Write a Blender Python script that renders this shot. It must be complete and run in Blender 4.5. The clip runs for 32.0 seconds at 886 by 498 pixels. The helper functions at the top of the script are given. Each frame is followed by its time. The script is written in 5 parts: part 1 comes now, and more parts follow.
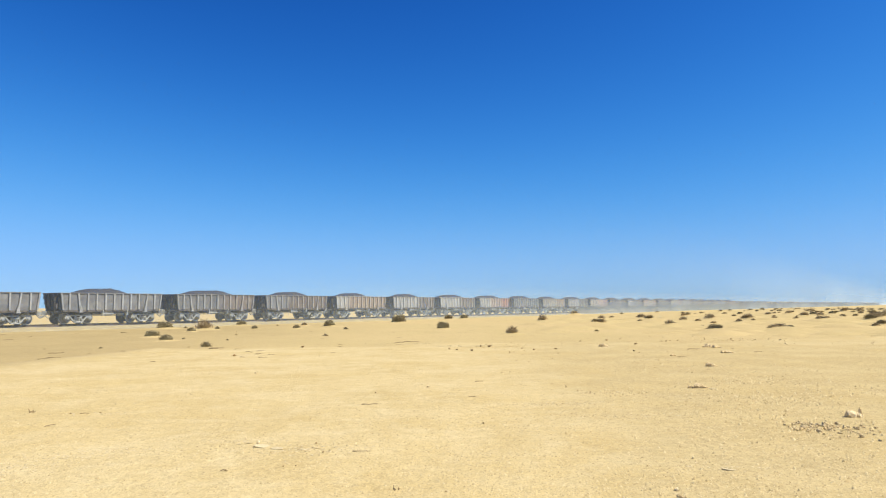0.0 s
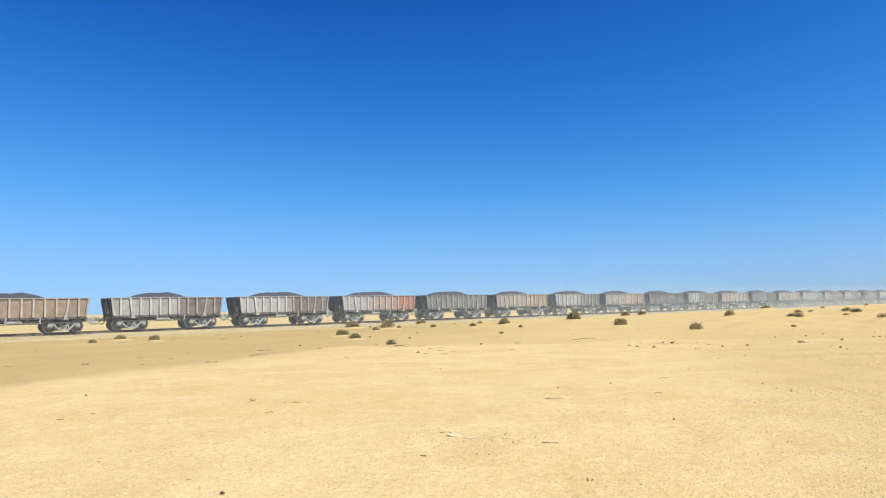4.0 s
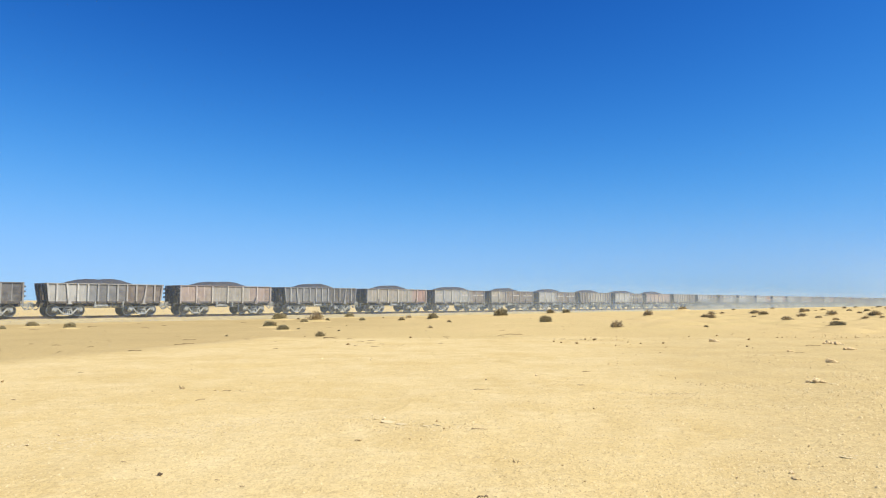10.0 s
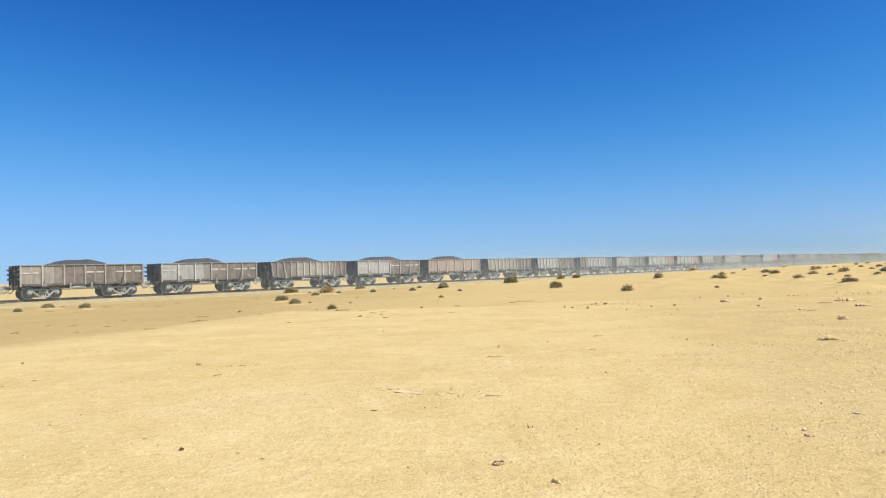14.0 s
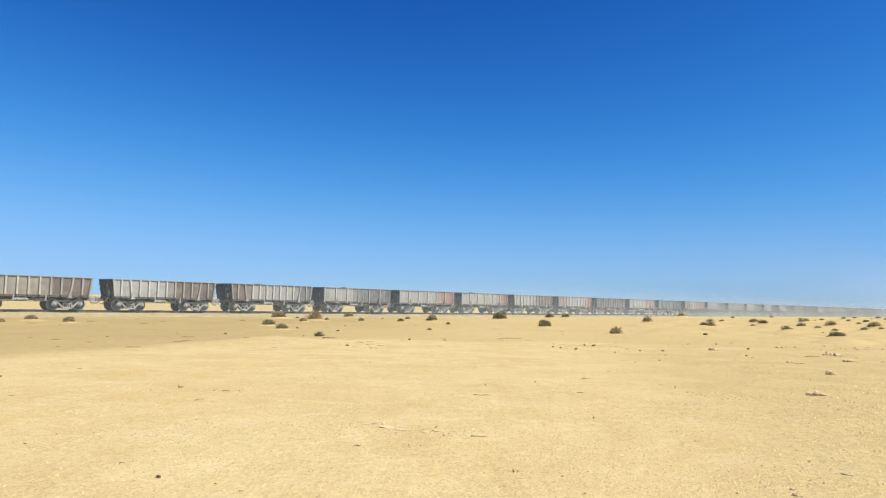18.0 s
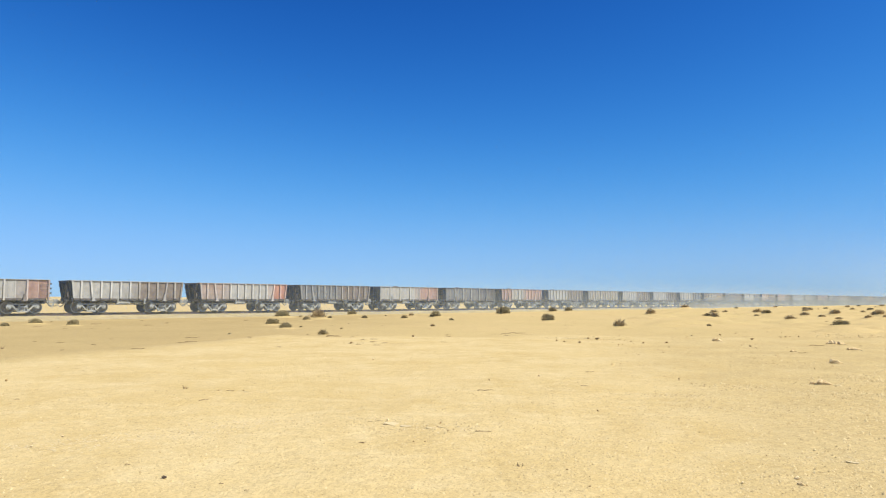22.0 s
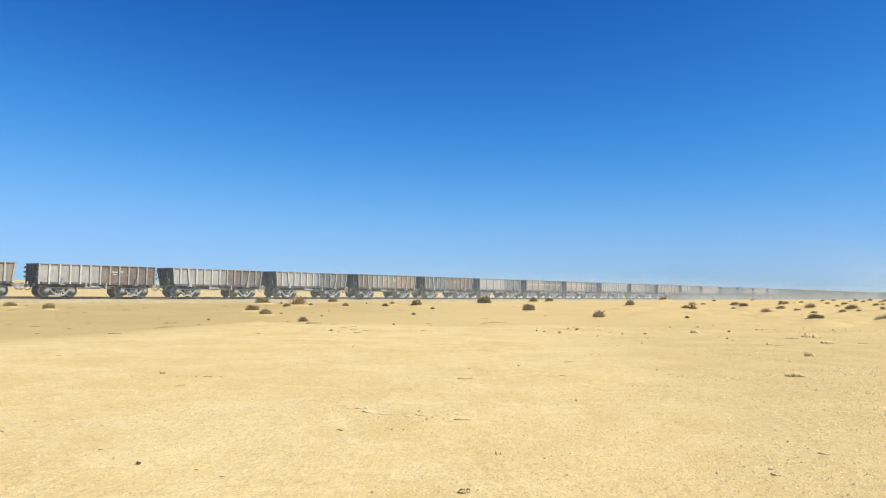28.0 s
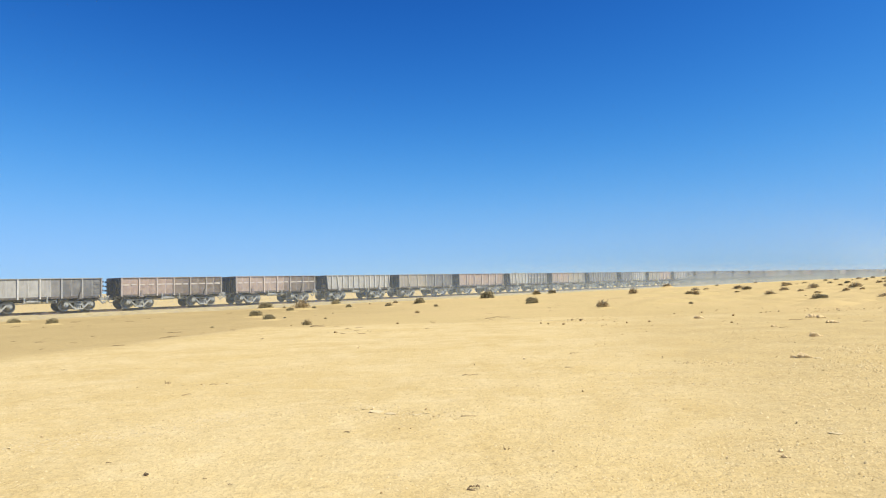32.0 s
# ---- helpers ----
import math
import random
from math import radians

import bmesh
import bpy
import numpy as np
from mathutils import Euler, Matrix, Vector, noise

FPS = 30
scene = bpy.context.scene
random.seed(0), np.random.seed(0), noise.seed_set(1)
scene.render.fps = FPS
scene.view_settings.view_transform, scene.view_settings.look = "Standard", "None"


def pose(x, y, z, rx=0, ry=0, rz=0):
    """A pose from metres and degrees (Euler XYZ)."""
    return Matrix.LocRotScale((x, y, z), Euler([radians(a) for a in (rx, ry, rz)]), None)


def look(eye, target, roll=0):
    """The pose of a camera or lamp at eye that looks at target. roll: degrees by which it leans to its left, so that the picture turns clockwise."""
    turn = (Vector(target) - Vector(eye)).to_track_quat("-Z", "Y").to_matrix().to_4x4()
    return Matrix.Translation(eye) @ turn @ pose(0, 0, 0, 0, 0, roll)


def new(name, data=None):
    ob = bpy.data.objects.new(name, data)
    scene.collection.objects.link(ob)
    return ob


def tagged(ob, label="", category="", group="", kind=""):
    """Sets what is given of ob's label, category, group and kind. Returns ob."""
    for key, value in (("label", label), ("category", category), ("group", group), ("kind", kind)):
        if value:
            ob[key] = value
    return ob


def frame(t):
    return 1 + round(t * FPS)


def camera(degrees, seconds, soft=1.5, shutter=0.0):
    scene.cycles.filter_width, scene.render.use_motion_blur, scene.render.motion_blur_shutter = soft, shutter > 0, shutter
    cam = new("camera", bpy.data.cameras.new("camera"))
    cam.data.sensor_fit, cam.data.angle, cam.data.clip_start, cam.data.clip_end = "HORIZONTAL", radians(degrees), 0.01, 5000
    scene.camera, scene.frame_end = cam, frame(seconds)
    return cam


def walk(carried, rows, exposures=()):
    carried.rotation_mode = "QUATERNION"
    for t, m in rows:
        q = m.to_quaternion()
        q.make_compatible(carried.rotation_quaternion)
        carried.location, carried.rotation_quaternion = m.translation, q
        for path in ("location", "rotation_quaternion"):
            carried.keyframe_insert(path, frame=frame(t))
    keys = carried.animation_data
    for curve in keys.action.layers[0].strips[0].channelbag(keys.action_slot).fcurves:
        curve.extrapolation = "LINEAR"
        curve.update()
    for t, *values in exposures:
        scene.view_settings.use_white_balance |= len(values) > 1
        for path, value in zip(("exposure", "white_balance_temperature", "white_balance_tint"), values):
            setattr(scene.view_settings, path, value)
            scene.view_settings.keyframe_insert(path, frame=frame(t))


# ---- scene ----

# ---------------------------------------------------------------- camera
cam = camera(65.94, 32.0, soft=1.15)

# seconds, place (m), tilt, lean and heading (degrees) of a hand-held camera
PATH = [
    (0, 0.161, 0.428, 1.696, 94.775, 0.285, -0.000),
    (0.5, 0.173, 0.444, 1.692, 94.967, 0.877, 0.732),
    (1, 0.124, 0.387, 1.716, 95.540, 1.143, 2.009),
    (1.5, 0.108, 0.400, 1.719, 95.990, 0.895, 1.433),
    (2, 0.137, 0.389, 1.729, 96.343, 1.171, 1.377),
    (2.5, 0.101, 0.323, 1.763, 96.317, 0.768, 2.462),
    (4.5, 0.048, 0.228, 1.632, 94.582, 1.495, 16.029),
    (5, 0.052, 0.209, 1.667, 95.183, 1.071, 3.328),
    (5.5, -0.002, 0.134, 1.669, 88.122, -1.783, -1.779),
    (6, 0.006, -0.009, 1.706, 93.161, -0.843, 4.265),
    (6.5, 0.051, 0.006, 1.697, 94.042, 0.365, 3.054),
    (7, 0.016, -0.084, 1.685, 94.477, 0.591, 5.607),
    (7.5, 0.016, -0.081, 1.658, 96.051, 1.357, 5.039),
    (8, 0.027, -0.072, 1.603, 93.655, 1.724, 5.377),
    (8.5, 0.022, -0.096, 1.611, 95.257, 0.968, 6.648),
    (9, 0.020, -0.099, 1.612, 95.197, 0.871, 7.030),
    (9.5, 0.026, -0.102, 1.611, 94.993, 0.489, 7.106),
    (10, 0.012, -0.093, 1.612, 94.349, -0.100, 8.353),
    (10.5, 0.012, -0.103, 1.615, 94.083, 0.183, 9.527),
    (11, 0.009, -0.113, 1.613, 94.005, 0.086, 9.902),
    (11.5, 0.002, -0.106, 1.613, 93.809, 0.227, 9.955),
    (12, 0.012, -0.114, 1.616, 93.334, 0.276, 10.060),
    (12.5, 0.019, -0.113, 1.616, 93.075, 0.181, 9.790),
    (13, 0.003, -0.092, 1.610, 92.097, 0.898, 9.957),
    (13.5, 0.003, -0.105, 1.621, 92.071, 1.227, 9.886),
    (14, 0.008, -0.101, 1.620, 91.790, 1.745, 9.174),
    (14.5, 0.003, -0.072, 1.621, 89.706, 1.795, 6.616),
    (15, 0.005, -0.039, 1.634, 89.354, 0.981, 4.450),
    (15.5, -0.000, -0.040, 1.644, 90.418, 0.686, 3.845),
    (17.5, -0.010, -0.071, 1.671, 94.193, -1.431, 6.284),
    (18, -0.031, -0.080, 1.671, 94.456, -1.349, 8.270),
    (18.5, -0.026, -0.094, 1.676, 95.213, -0.459, 9.251),
    (19, -0.021, -0.091, 1.675, 94.457, 0.105, 9.402),
    (19.5, -0.026, -0.096, 1.670, 94.255, 0.366, 9.687),
    (20, -0.018, -0.110, 1.671, 94.444, 0.208, 11.705),
    (20.5, -0.026, -0.072, 1.672, 94.469, -0.467, 8.400),
    (21, -0.004, -0.075, 1.664, 93.971, 0.076, 7.833),
    (21.5, -0.012, -0.083, 1.667, 94.239, -0.460, 7.949),
    (22, -0.015, -0.078, 1.671, 94.119, -0.260, 8.535),
    (22.5, -0.019, -0.092, 1.665, 94.362, 0.678, 9.163),
    (23, -0.021, -0.044, 1.662, 93.322, 0.598, 7.899),
    (23.5, -0.012, -0.039, 1.655, 93.511, 0.252, 7.765),
    (24, -0.019, -0.045, 1.666, 92.659, 0.295, 7.415),
    (24.5, -0.019, -0.029, 1.663, 92.524, -0.662, 6.392),
    (25, -0.007, -0.030, 1.664, 93.003, -0.799, 6.017),
    (25.5, -0.014, -0.023, 1.665, 93.060, -0.929, 5.927),
    (27.5, -0.008, -0.040, 1.664, 93.181, -0.613, 6.548),
    (28, -0.012, -0.037, 1.661, 93.219, -1.063, 6.983),
    (28.5, -0.007, -0.051, 1.668, 93.490, -0.969, 7.218),
    (29, -0.011, -0.034, 1.662, 93.387, -0.620, 6.567),
    (29.5, -0.014, -0.031, 1.659, 93.139, -0.455, 5.905),
    (30, -0.007, -0.049, 1.664, 93.191, 0.407, 6.660),
    (30.5, -0.003, -0.031, 1.673, 94.482, 1.864, 7.167),
    (31, -0.007, -0.001, 1.656, 93.800, 1.533, 7.314),
    (31.5, -0.003, 0.004, 1.657, 93.070, 1.860, 6.798),
    (32, 0.004, -0.002, 1.660, 92.971, 1.563, 7.200),
]

EXPOSURES = [(0.0, 0.47, 6440, 9), (5.0, 0.50, 6450, 9), (6.0, 0.41, 6680, 10), (7.0, 0.48, 6500, 9), (11.0, 0.50, 6480, 9), (15.0, 0.40, 6640, 8), (19.0, 0.44, 6520, 8.5), (25.0, 0.46, 6550, 8.5), (32.0, 0.47, 6570, 8.5)]
walk(cam, [(r[0], pose(*r[1:])) for r in PATH], EXPOSURES)

# ---------------------------------------------------------------- daylight
SUN_AZ, SUN_EL = 104.0, 52.0          # clockwise from +y; above the horizon
sun_way = Vector((math.sin(radians(SUN_AZ)) * math.cos(radians(SUN_EL)),
                  math.cos(radians(SUN_AZ)) * math.cos(radians(SUN_EL)), math.sin(radians(SUN_EL))))
sun = new("sun", bpy.data.lights.new("sun", "SUN"))
sun.data.energy, sun.data.angle, sun.data.color = 5.0, radians(0.53), (1.0, 0.93, 0.80)
sun.matrix_world = look(sun_way * 60, (0, 0, 0))

world = bpy.data.worlds.new("sky")
scene.world = world
world.use_nodes = True
wn, wl = world.node_tree.nodes, world.node_tree.links
wn.clear()
sky = wn.new("ShaderNodeTexSky")
sky.sky_type, sky.sun_disc = "NISHITA", False
sky.sun_elevation, sky.sun_rotation = radians(SUN_EL), radians(SUN_AZ)
sky.altitude, sky.air_density, sky.dust_density, sky.ozone_density = 1000, 1.0, 0.12, 3.5
bg = wn.new("ShaderNodeBackground")
wo = wn.new("ShaderNodeOutputWorld")
split, join = wn.new("ShaderNodeSeparateColor"), wn.new("ShaderNodeCombineColor")
wl.new(sky.outputs[0], split.inputs[0])


def sky_math(op, a, b):
    x = wn.new("ShaderNodeMath")
    x.operation = op
    for sock, val in zip(x.inputs, (a, b)):
        if isinstance(val, (int, float)):
            sock.default_value = val
        else:
            wl.new(val, sock)
    return x.outputs[0]


# a deep, clear blue: steepness, strength and upper limit of each colour
for k, (steep, gain, limit) in enumerate(((2.8, 0.0093, 0.26), (2.3, 0.0253, 0.495), (2.2, 0.0368, 0.90))):
    v = sky_math("MULTIPLY", sky_math("POWER", split.outputs[k], steep), gain / 0.1)
    wl.new(sky_math("DIVIDE", v, sky_math("ADD", 1.0, sky_math("MULTIPLY", v, 0.1 / limit))), join.inputs[k])
bg.inputs["Strength"].default_value = 0.1
wl.new(join.outputs[0], bg.inputs[0])
wl.new(bg.outputs[0], wo.inputs[0])

# ---------------------------------------------------------------- helpers of this scene
PHI = radians(35.785)                 # heading of the railway, clockwise from +y
U = Vector((math.sin(PHI), math.cos(PHI), 0))
N = Vector((-math.cos(PHI), math.sin(PHI), 0))
D_SIDE = 56.2                         # from the origin to the near sides of the wagons
D_MID = D_SIDE + 1.5                  # to the middle of the track
RAIL_Z = 0.39                         # top of the rails
PITCH = 10.2                          # from wagon to wagon
TURN = 90 - math.degrees(PHI)


def on_track(s, off=0.0, z=0.0):
    """The place s metres along the track, off metres beyond its middle."""
    p = U * s + N * (D_MID + off)
    return (p.x, p.y, z)


def part(name, bm, material, parent=None, label=""):
    """Links a bmesh (or a ready mesh) as one mesh object under a thing or a part."""
    if isinstance(bm, bpy.types.Mesh):
        me = bm
    else:
        me = bpy.data.meshes.new(name)
        bm.to_mesh(me)
        bm.free()
        me.materials.append(material)
    ob = new(name, me)
    ob.parent = parent
    if label:
        tagged(ob, label)
    return ob


def mesh_of(name, bm, material, smooth=False):
    me = bpy.data.meshes.new(name)
    bm.to_mesh(me)
    bm.free()
    me.materials.append(material)
    if smooth:
        for p in me.polygons:
            p.use_smooth = True
    return me


def box(bm, x0, x1, y0, y1, z0, z1, lean=0.0, m=None):
    """A box; lean shifts its top along x."""
    vs = []
    for z, dx in ((z0, 0), (z1, lean)):
        for x, y in ((x0, y0), (x1, y0), (x1, y1), (x0, y1)):
            v = Vector((x + dx, y, z))
            vs.append(bm.verts.new(m @ v if m else v))
    for f in ((3, 2, 1, 0), (4, 5, 6, 7), (0, 1, 5, 4), (1, 2, 6, 5), (2, 3, 7, 6), (3, 0, 4, 7)):
        bm.faces.new([vs[k] for k in f])
    return vs


def bar(bm, a, b, w, h):
    """A straight bar of the given width and height from a to b."""
    a, b = Vector(a), Vector(b)
    d = b - a
    m = Matrix.Translation(a) @ d.to_track_quat("X", "Z").to_matrix().to_4x4()
    box(bm, 0, d.length, -w / 2, w / 2, -h / 2, h / 2, m=m)


def rod(bm, a, b, r0, r1=None, seg=8):
    a, b = Vector(a), Vector(b)
    d = b - a
    m = Matrix.Translation((a + b) / 2) @ d.to_track_quat("Z", "Y").to_matrix().to_4x4()
    bmesh.ops.create_cone(bm, cap_ends=True, segments=seg, radius1=r0, radius2=r0 if r1 is None else r1, depth=d.length, matrix=m)


def bevel(bm, w, seg=1):
    bmesh.ops.bevel(bm, geom=[e for e in bm.edges], offset=w, segments=seg, profile=0.7, affect="EDGES", clamp_overlap=True)
    return bm


# ---------------------------------------------------------------- materials
class Mat:
    def __init__(self, name, rough=0.8, metal=0.0):
        self.m = bpy.data.materials.new(name)
        self.m.use_nodes = True
        self.n, self.l = self.m.node_tree.nodes, self.m.node_tree.links
        self.b = self.n["Principled BSDF"]
        self.b.inputs["Roughness"].default_value = rough
        self.b.inputs["Metallic"].default_value = metal
        self.b.inputs["Specular IOR Level"].default_value = 0.2
        self.co = self.n.new("ShaderNodeTexCoord")
        self.vec = None

    def noise(self, scale, detail=6, rough=0.6, src="Object", stretch=None):
        t = self.n.new("ShaderNodeTexNoise")
        t.inputs["Scale"].default_value, t.inputs["Detail"].default_value = scale, detail
        t.inputs["Roughness"].default_value = rough
        out = self.vec or self.co.outputs[src]
        if stretch:
            mp = self.n.new("ShaderNodeMapping")
            mp.inputs["Scale"].default_value = stretch
            self.l.new(out, mp.inputs[0])
            out = mp.outputs[0]
        self.l.new(out, t.inputs["Vector"])
        return t.outputs["Fac"]

    def ramp(self, fac, *stops):
        r = self.n.new("ShaderNodeValToRGB")
        e = r.color_ramp.elements
        while len(e) < len(stops):
            e.new(0.5)
        for k, (p, c) in enumerate(stops):
            e[k].position = p
            e[k].color = (*c, 1) if len(c) == 3 else (c[0], c[0], c[0], 1)
        self.l.new(fac, r.inputs[0])
        return r.outputs[0]

    def mix(self, fac, a, b, kind="MIX"):
        x = self.n.new("ShaderNodeMix")
        x.data_type, x.blend_type = "RGBA", kind
        for sock, val in ((x.inputs[0], fac), (x.inputs[6], a), (x.inputs[7], b)):
            if isinstance(val, (int, float)):
                sock.default_value = val
            elif isinstance(val, tuple):
                sock.default_value = (*val, 1)
            else:
                self.l.new(val, sock)
        return x.outputs[2]

    def math(self, op, a, b=0.0, clamp=False):
        x = self.n.new("ShaderNodeMath")
        x.operation, x.use_clamp = op, clamp
        for sock, val in ((x.inputs[0], a), (x.inputs[1], b)):
            if isinstance(val, (int, float)):
                sock.default_value = val
            else:
                self.l.new(val, sock)
        return x.outputs[0]

    def colour(self, c):
        if isinstance(c, tuple):
            self.b.inputs["Base Color"].default_value = (*c, 1)
        else:
            self.l.new(c, self.b.inputs["Base Color"])
        return self

    def bump(self, height, strength, dist):
        x = self.n.new("ShaderNodeBump")
        x.inputs["Strength"].default_value, x.inputs["Distance"].default_value = strength, dist
        self.l.new(height, x.inputs["Height"])
        self.l.new(x.outputs[0], self.b.inputs["Normal"])
        return self


def two_tone(name, a, b, scale, rough=0.85, bump=0.3, dist=0.01, fine=40.0, metal=0.0):
    k = Mat(name, rough, metal)
    c = k.mix(k.ramp(k.noise(scale), (0.35, (0.0,)), (0.65, (1.0,))), a, b)
    k.colour(k.mix(0.5, c, k.ramp(k.noise(fine, 3), (0.3, (0.75,)), (0.7, (1.0,))), "MULTIPLY"))
    k.bump(k.noise(fine, 4), bump, dist)
    return k.m


def make_sand():
    k = Mat("desert_sand", 1.0)
    k.b.inputs["Specular IOR Level"].default_value = 0.02
    crust = k.n.new("ShaderNodeAttribute")
    crust.attribute_name = "crust"
    grit = k.n.new("ShaderNodeAttribute")
    grit.attribute_name = "grit"
    west_dark = k.n.new("ShaderNodeAttribute")
    west_dark.attribute_name = "west_dark"
    soft = k.mix(k.noise(0.35, 5), (0.475, 0.364, 0.165), (0.535, 0.419, 0.200))
    soft = k.mix(k.ramp(k.noise(0.09, 5, 0.55), (0.42, (0.0,)), (0.62, (0.6,))), soft, (0.545, 0.412, 0.200))
    # browner western sand, with some lens falloff painted in as darkening
    soft = k.mix(k.math("MULTIPLY", west_dark.outputs["Fac"], k.ramp(k.noise(0.12, 5, 0.6), (0.35, (0.55,)), (0.6, (1.0,)))), soft, (0.395, 0.302, 0.142))
    hard = k.mix(k.ramp(k.noise(0.42, 8, 0.62), (0.38, (0.0,)), (0.60, (1.0,))), (0.525, 0.40, 0.182), (0.585, 0.464, 0.236))
    pale = k.ramp(k.noise(1.6, 8, 0.68), (0.47, (0.0,)), (0.64, (1.0,)))
    hard = k.mix(k.math("MULTIPLY", pale, 0.45), hard, (0.65, 0.537, 0.302))
    warm = k.ramp(k.noise(0.22, 6, 0.6), (0.47, (0.0,)), (0.66, (0.5,)))
    hard = k.mix(warm, hard, (0.535, 0.402, 0.172))
    c = k.mix(crust.outputs["Fac"], soft, hard)
    gritty = k.mix(k.ramp(k.noise(9.0, 6, 0.7), (0.35, (0.0,)), (0.65, (1.0,))), (0.375, 0.283, 0.127), (0.52, 0.405, 0.198))
    gm = k.math("MULTIPLY", grit.outputs["Fac"], k.ramp(k.noise(0.8, 6, 0.6), (0.36, (0.30,)), (0.60, (0.78,))), True)
    c = k.mix(gm, c, gritty)
    fine = k.ramp(k.noise(34.0, 4, 0.7), (0.34, (0.62,)), (0.52, (1.03,)))
    c = k.mix(0.5, c, fine, "MULTIPLY")
    mid = k.ramp(k.noise(8.0, 6, 0.7), (0.32, (0.80,)), (0.58, (1.03,)))
    c = k.mix(0.5, c, mid, "MULTIPLY")
    k.colour(c)
    h = k.math("ADD", k.math("MULTIPLY", k.noise(38.0, 3, 0.6), 0.40), k.math("ADD", k.math("MULTIPLY", k.noise(12.0, 4, 0.6), 0.5), k.noise(3.5, 5, 0.6)))
    h = k.math("ADD", h, k.math("MULTIPLY", k.noise(7.0, 3, 0.5, stretch=(0.45, 1.7, 1.0)), 0.55))
    k.bump(h, 0.85, 0.035)
    return k.m


def make_paint():
    """Weathered wagon paint; each piece's own tint comes from its object colour."""
    k = Mat("weathered_wagon_paint", 0.75)
    oi = k.n.new("ShaderNodeObjectInfo")
    far = k.n.new("ShaderNodeVectorMath")
    far.operation = "SCALE"
    far.inputs[0].default_value = (37.0, 23.0, 61.0)
    k.l.new(oi.outputs["Random"], far.inputs["Scale"])
    add = k.n.new("ShaderNodeVectorMath")
    k.l.new(k.co.outputs["Object"], add.inputs[0])
    k.l.new(far.outputs[0], add.inputs[1])
    k.vec = add.outputs[0]
    dust = k.ramp(k.noise(1.1, 6, 0.65), (0.40, (0.0,)), (0.75, (0.38,)))
    c = k.mix(dust, oi.outputs["Color"], (0.385, 0.37, 0.335))
    blot = k.ramp(k.noise(2.2, 5, 0.6), (0.30, (0.70,)), (0.60, (1.0,)))
    c = k.mix(0.8, c, blot, "MULTIPLY")
    run = k.ramp(k.noise(2.4, 6, 0.65, stretch=(3.0, 3.0, 0.22)), (0.50, (0.0,)), (0.78, (0.55,)))
    c = k.mix(run, c, (0.15, 0.118, 0.098))
    c = k.mix(0.4, c, k.ramp(k.noise(16.0, 5, 0.7), (0.3, (0.6,)), (0.7, (1.0,))), "MULTIPLY")
    k.colour(c)
    k.bump(k.noise(5.0, 4), 0.25, 0.03)
    return k.m


def make_ore():
    k = Mat("iron_ore", 0.8)
    c = k.mix(k.noise(5.0, 6), (0.038, 0.040, 0.048), (0.080, 0.082, 0.092))
    k.colour(k.mix(k.ramp(k.noise(0.8, 3), (0.45, (0.0,)), (0.7, (0.3,))), c, (0.085, 0.086, 0.092)))
    k.bump(k.noise(14.0, 6, 0.75), 0.8, 0.08)
    return k.m


def make_leaf(name, a, b):
    k = Mat(name, 0.85)
    g = k.n.new("ShaderNodeNewGeometry")
    k.colour(k.mix(g.outputs["Random Per Island"], a, b))
    return k.m


def make_haze_sheet(name, opacity, drifts, tone=(0.69, 0.78, 0.81)):
    """Translucent sheet painted as dust and aerial haze: thins out upwards and towards the ends, in drifts."""
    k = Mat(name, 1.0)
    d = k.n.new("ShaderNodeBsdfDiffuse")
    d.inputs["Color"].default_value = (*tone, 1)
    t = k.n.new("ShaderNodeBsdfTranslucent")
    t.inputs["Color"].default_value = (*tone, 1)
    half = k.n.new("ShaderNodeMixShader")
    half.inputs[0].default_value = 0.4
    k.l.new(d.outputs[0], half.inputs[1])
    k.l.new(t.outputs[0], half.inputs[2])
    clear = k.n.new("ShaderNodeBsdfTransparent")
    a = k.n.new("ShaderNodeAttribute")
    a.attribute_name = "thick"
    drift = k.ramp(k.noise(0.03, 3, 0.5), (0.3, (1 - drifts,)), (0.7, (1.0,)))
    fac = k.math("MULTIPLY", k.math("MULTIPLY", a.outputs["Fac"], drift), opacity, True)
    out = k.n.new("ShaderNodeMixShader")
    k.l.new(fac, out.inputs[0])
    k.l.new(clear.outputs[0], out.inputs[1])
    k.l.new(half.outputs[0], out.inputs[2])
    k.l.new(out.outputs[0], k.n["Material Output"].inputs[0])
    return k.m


SAND = make_sand()
PAINT = make_paint()
ORE = make_ore()
CAST = two_tone("dusty_cast_steel", (0.23, 0.24, 0.225), (0.40, 0.40, 0.37), 3.0, 0.7, 0.3, 0.01)
DARK = two_tone("grimy_dark_steel", (0.06, 0.055, 0.052), (0.14, 0.12, 0.105), 4.0, 0.7, 0.3, 0.01)
WHEEL = two_tone("wheel_steel", (0.14, 0.135, 0.13), (0.25, 0.24, 0.22), 5.0, 0.6, 0.2, 0.005)
RAIL = two_tone("rusty_rail", (0.09, 0.072, 0.06), (0.15, 0.115, 0.09), 2.0, 0.6)
TIE = two_tone("sleeper_steel", (0.15, 0.12, 0.095), (0.26, 0.21, 0.16), 1.0)
BALLAST = two_tone("sandy_ballast", (0.36, 0.295, 0.16), (0.45, 0.37, 0.20), 1.2, 0.95, 0.7, 0.04, 9.0)
WHITE = two_tone("worn_white_paint", (0.40, 0.36, 0.31), (0.60, 0.56, 0.50), 6.0, 0.6)
CHIP = two_tone("crust_chips", (0.56, 0.45, 0.245), (0.64, 0.53, 0.31), 9.0, 0.95, 0.4, 0.01, 60.0)
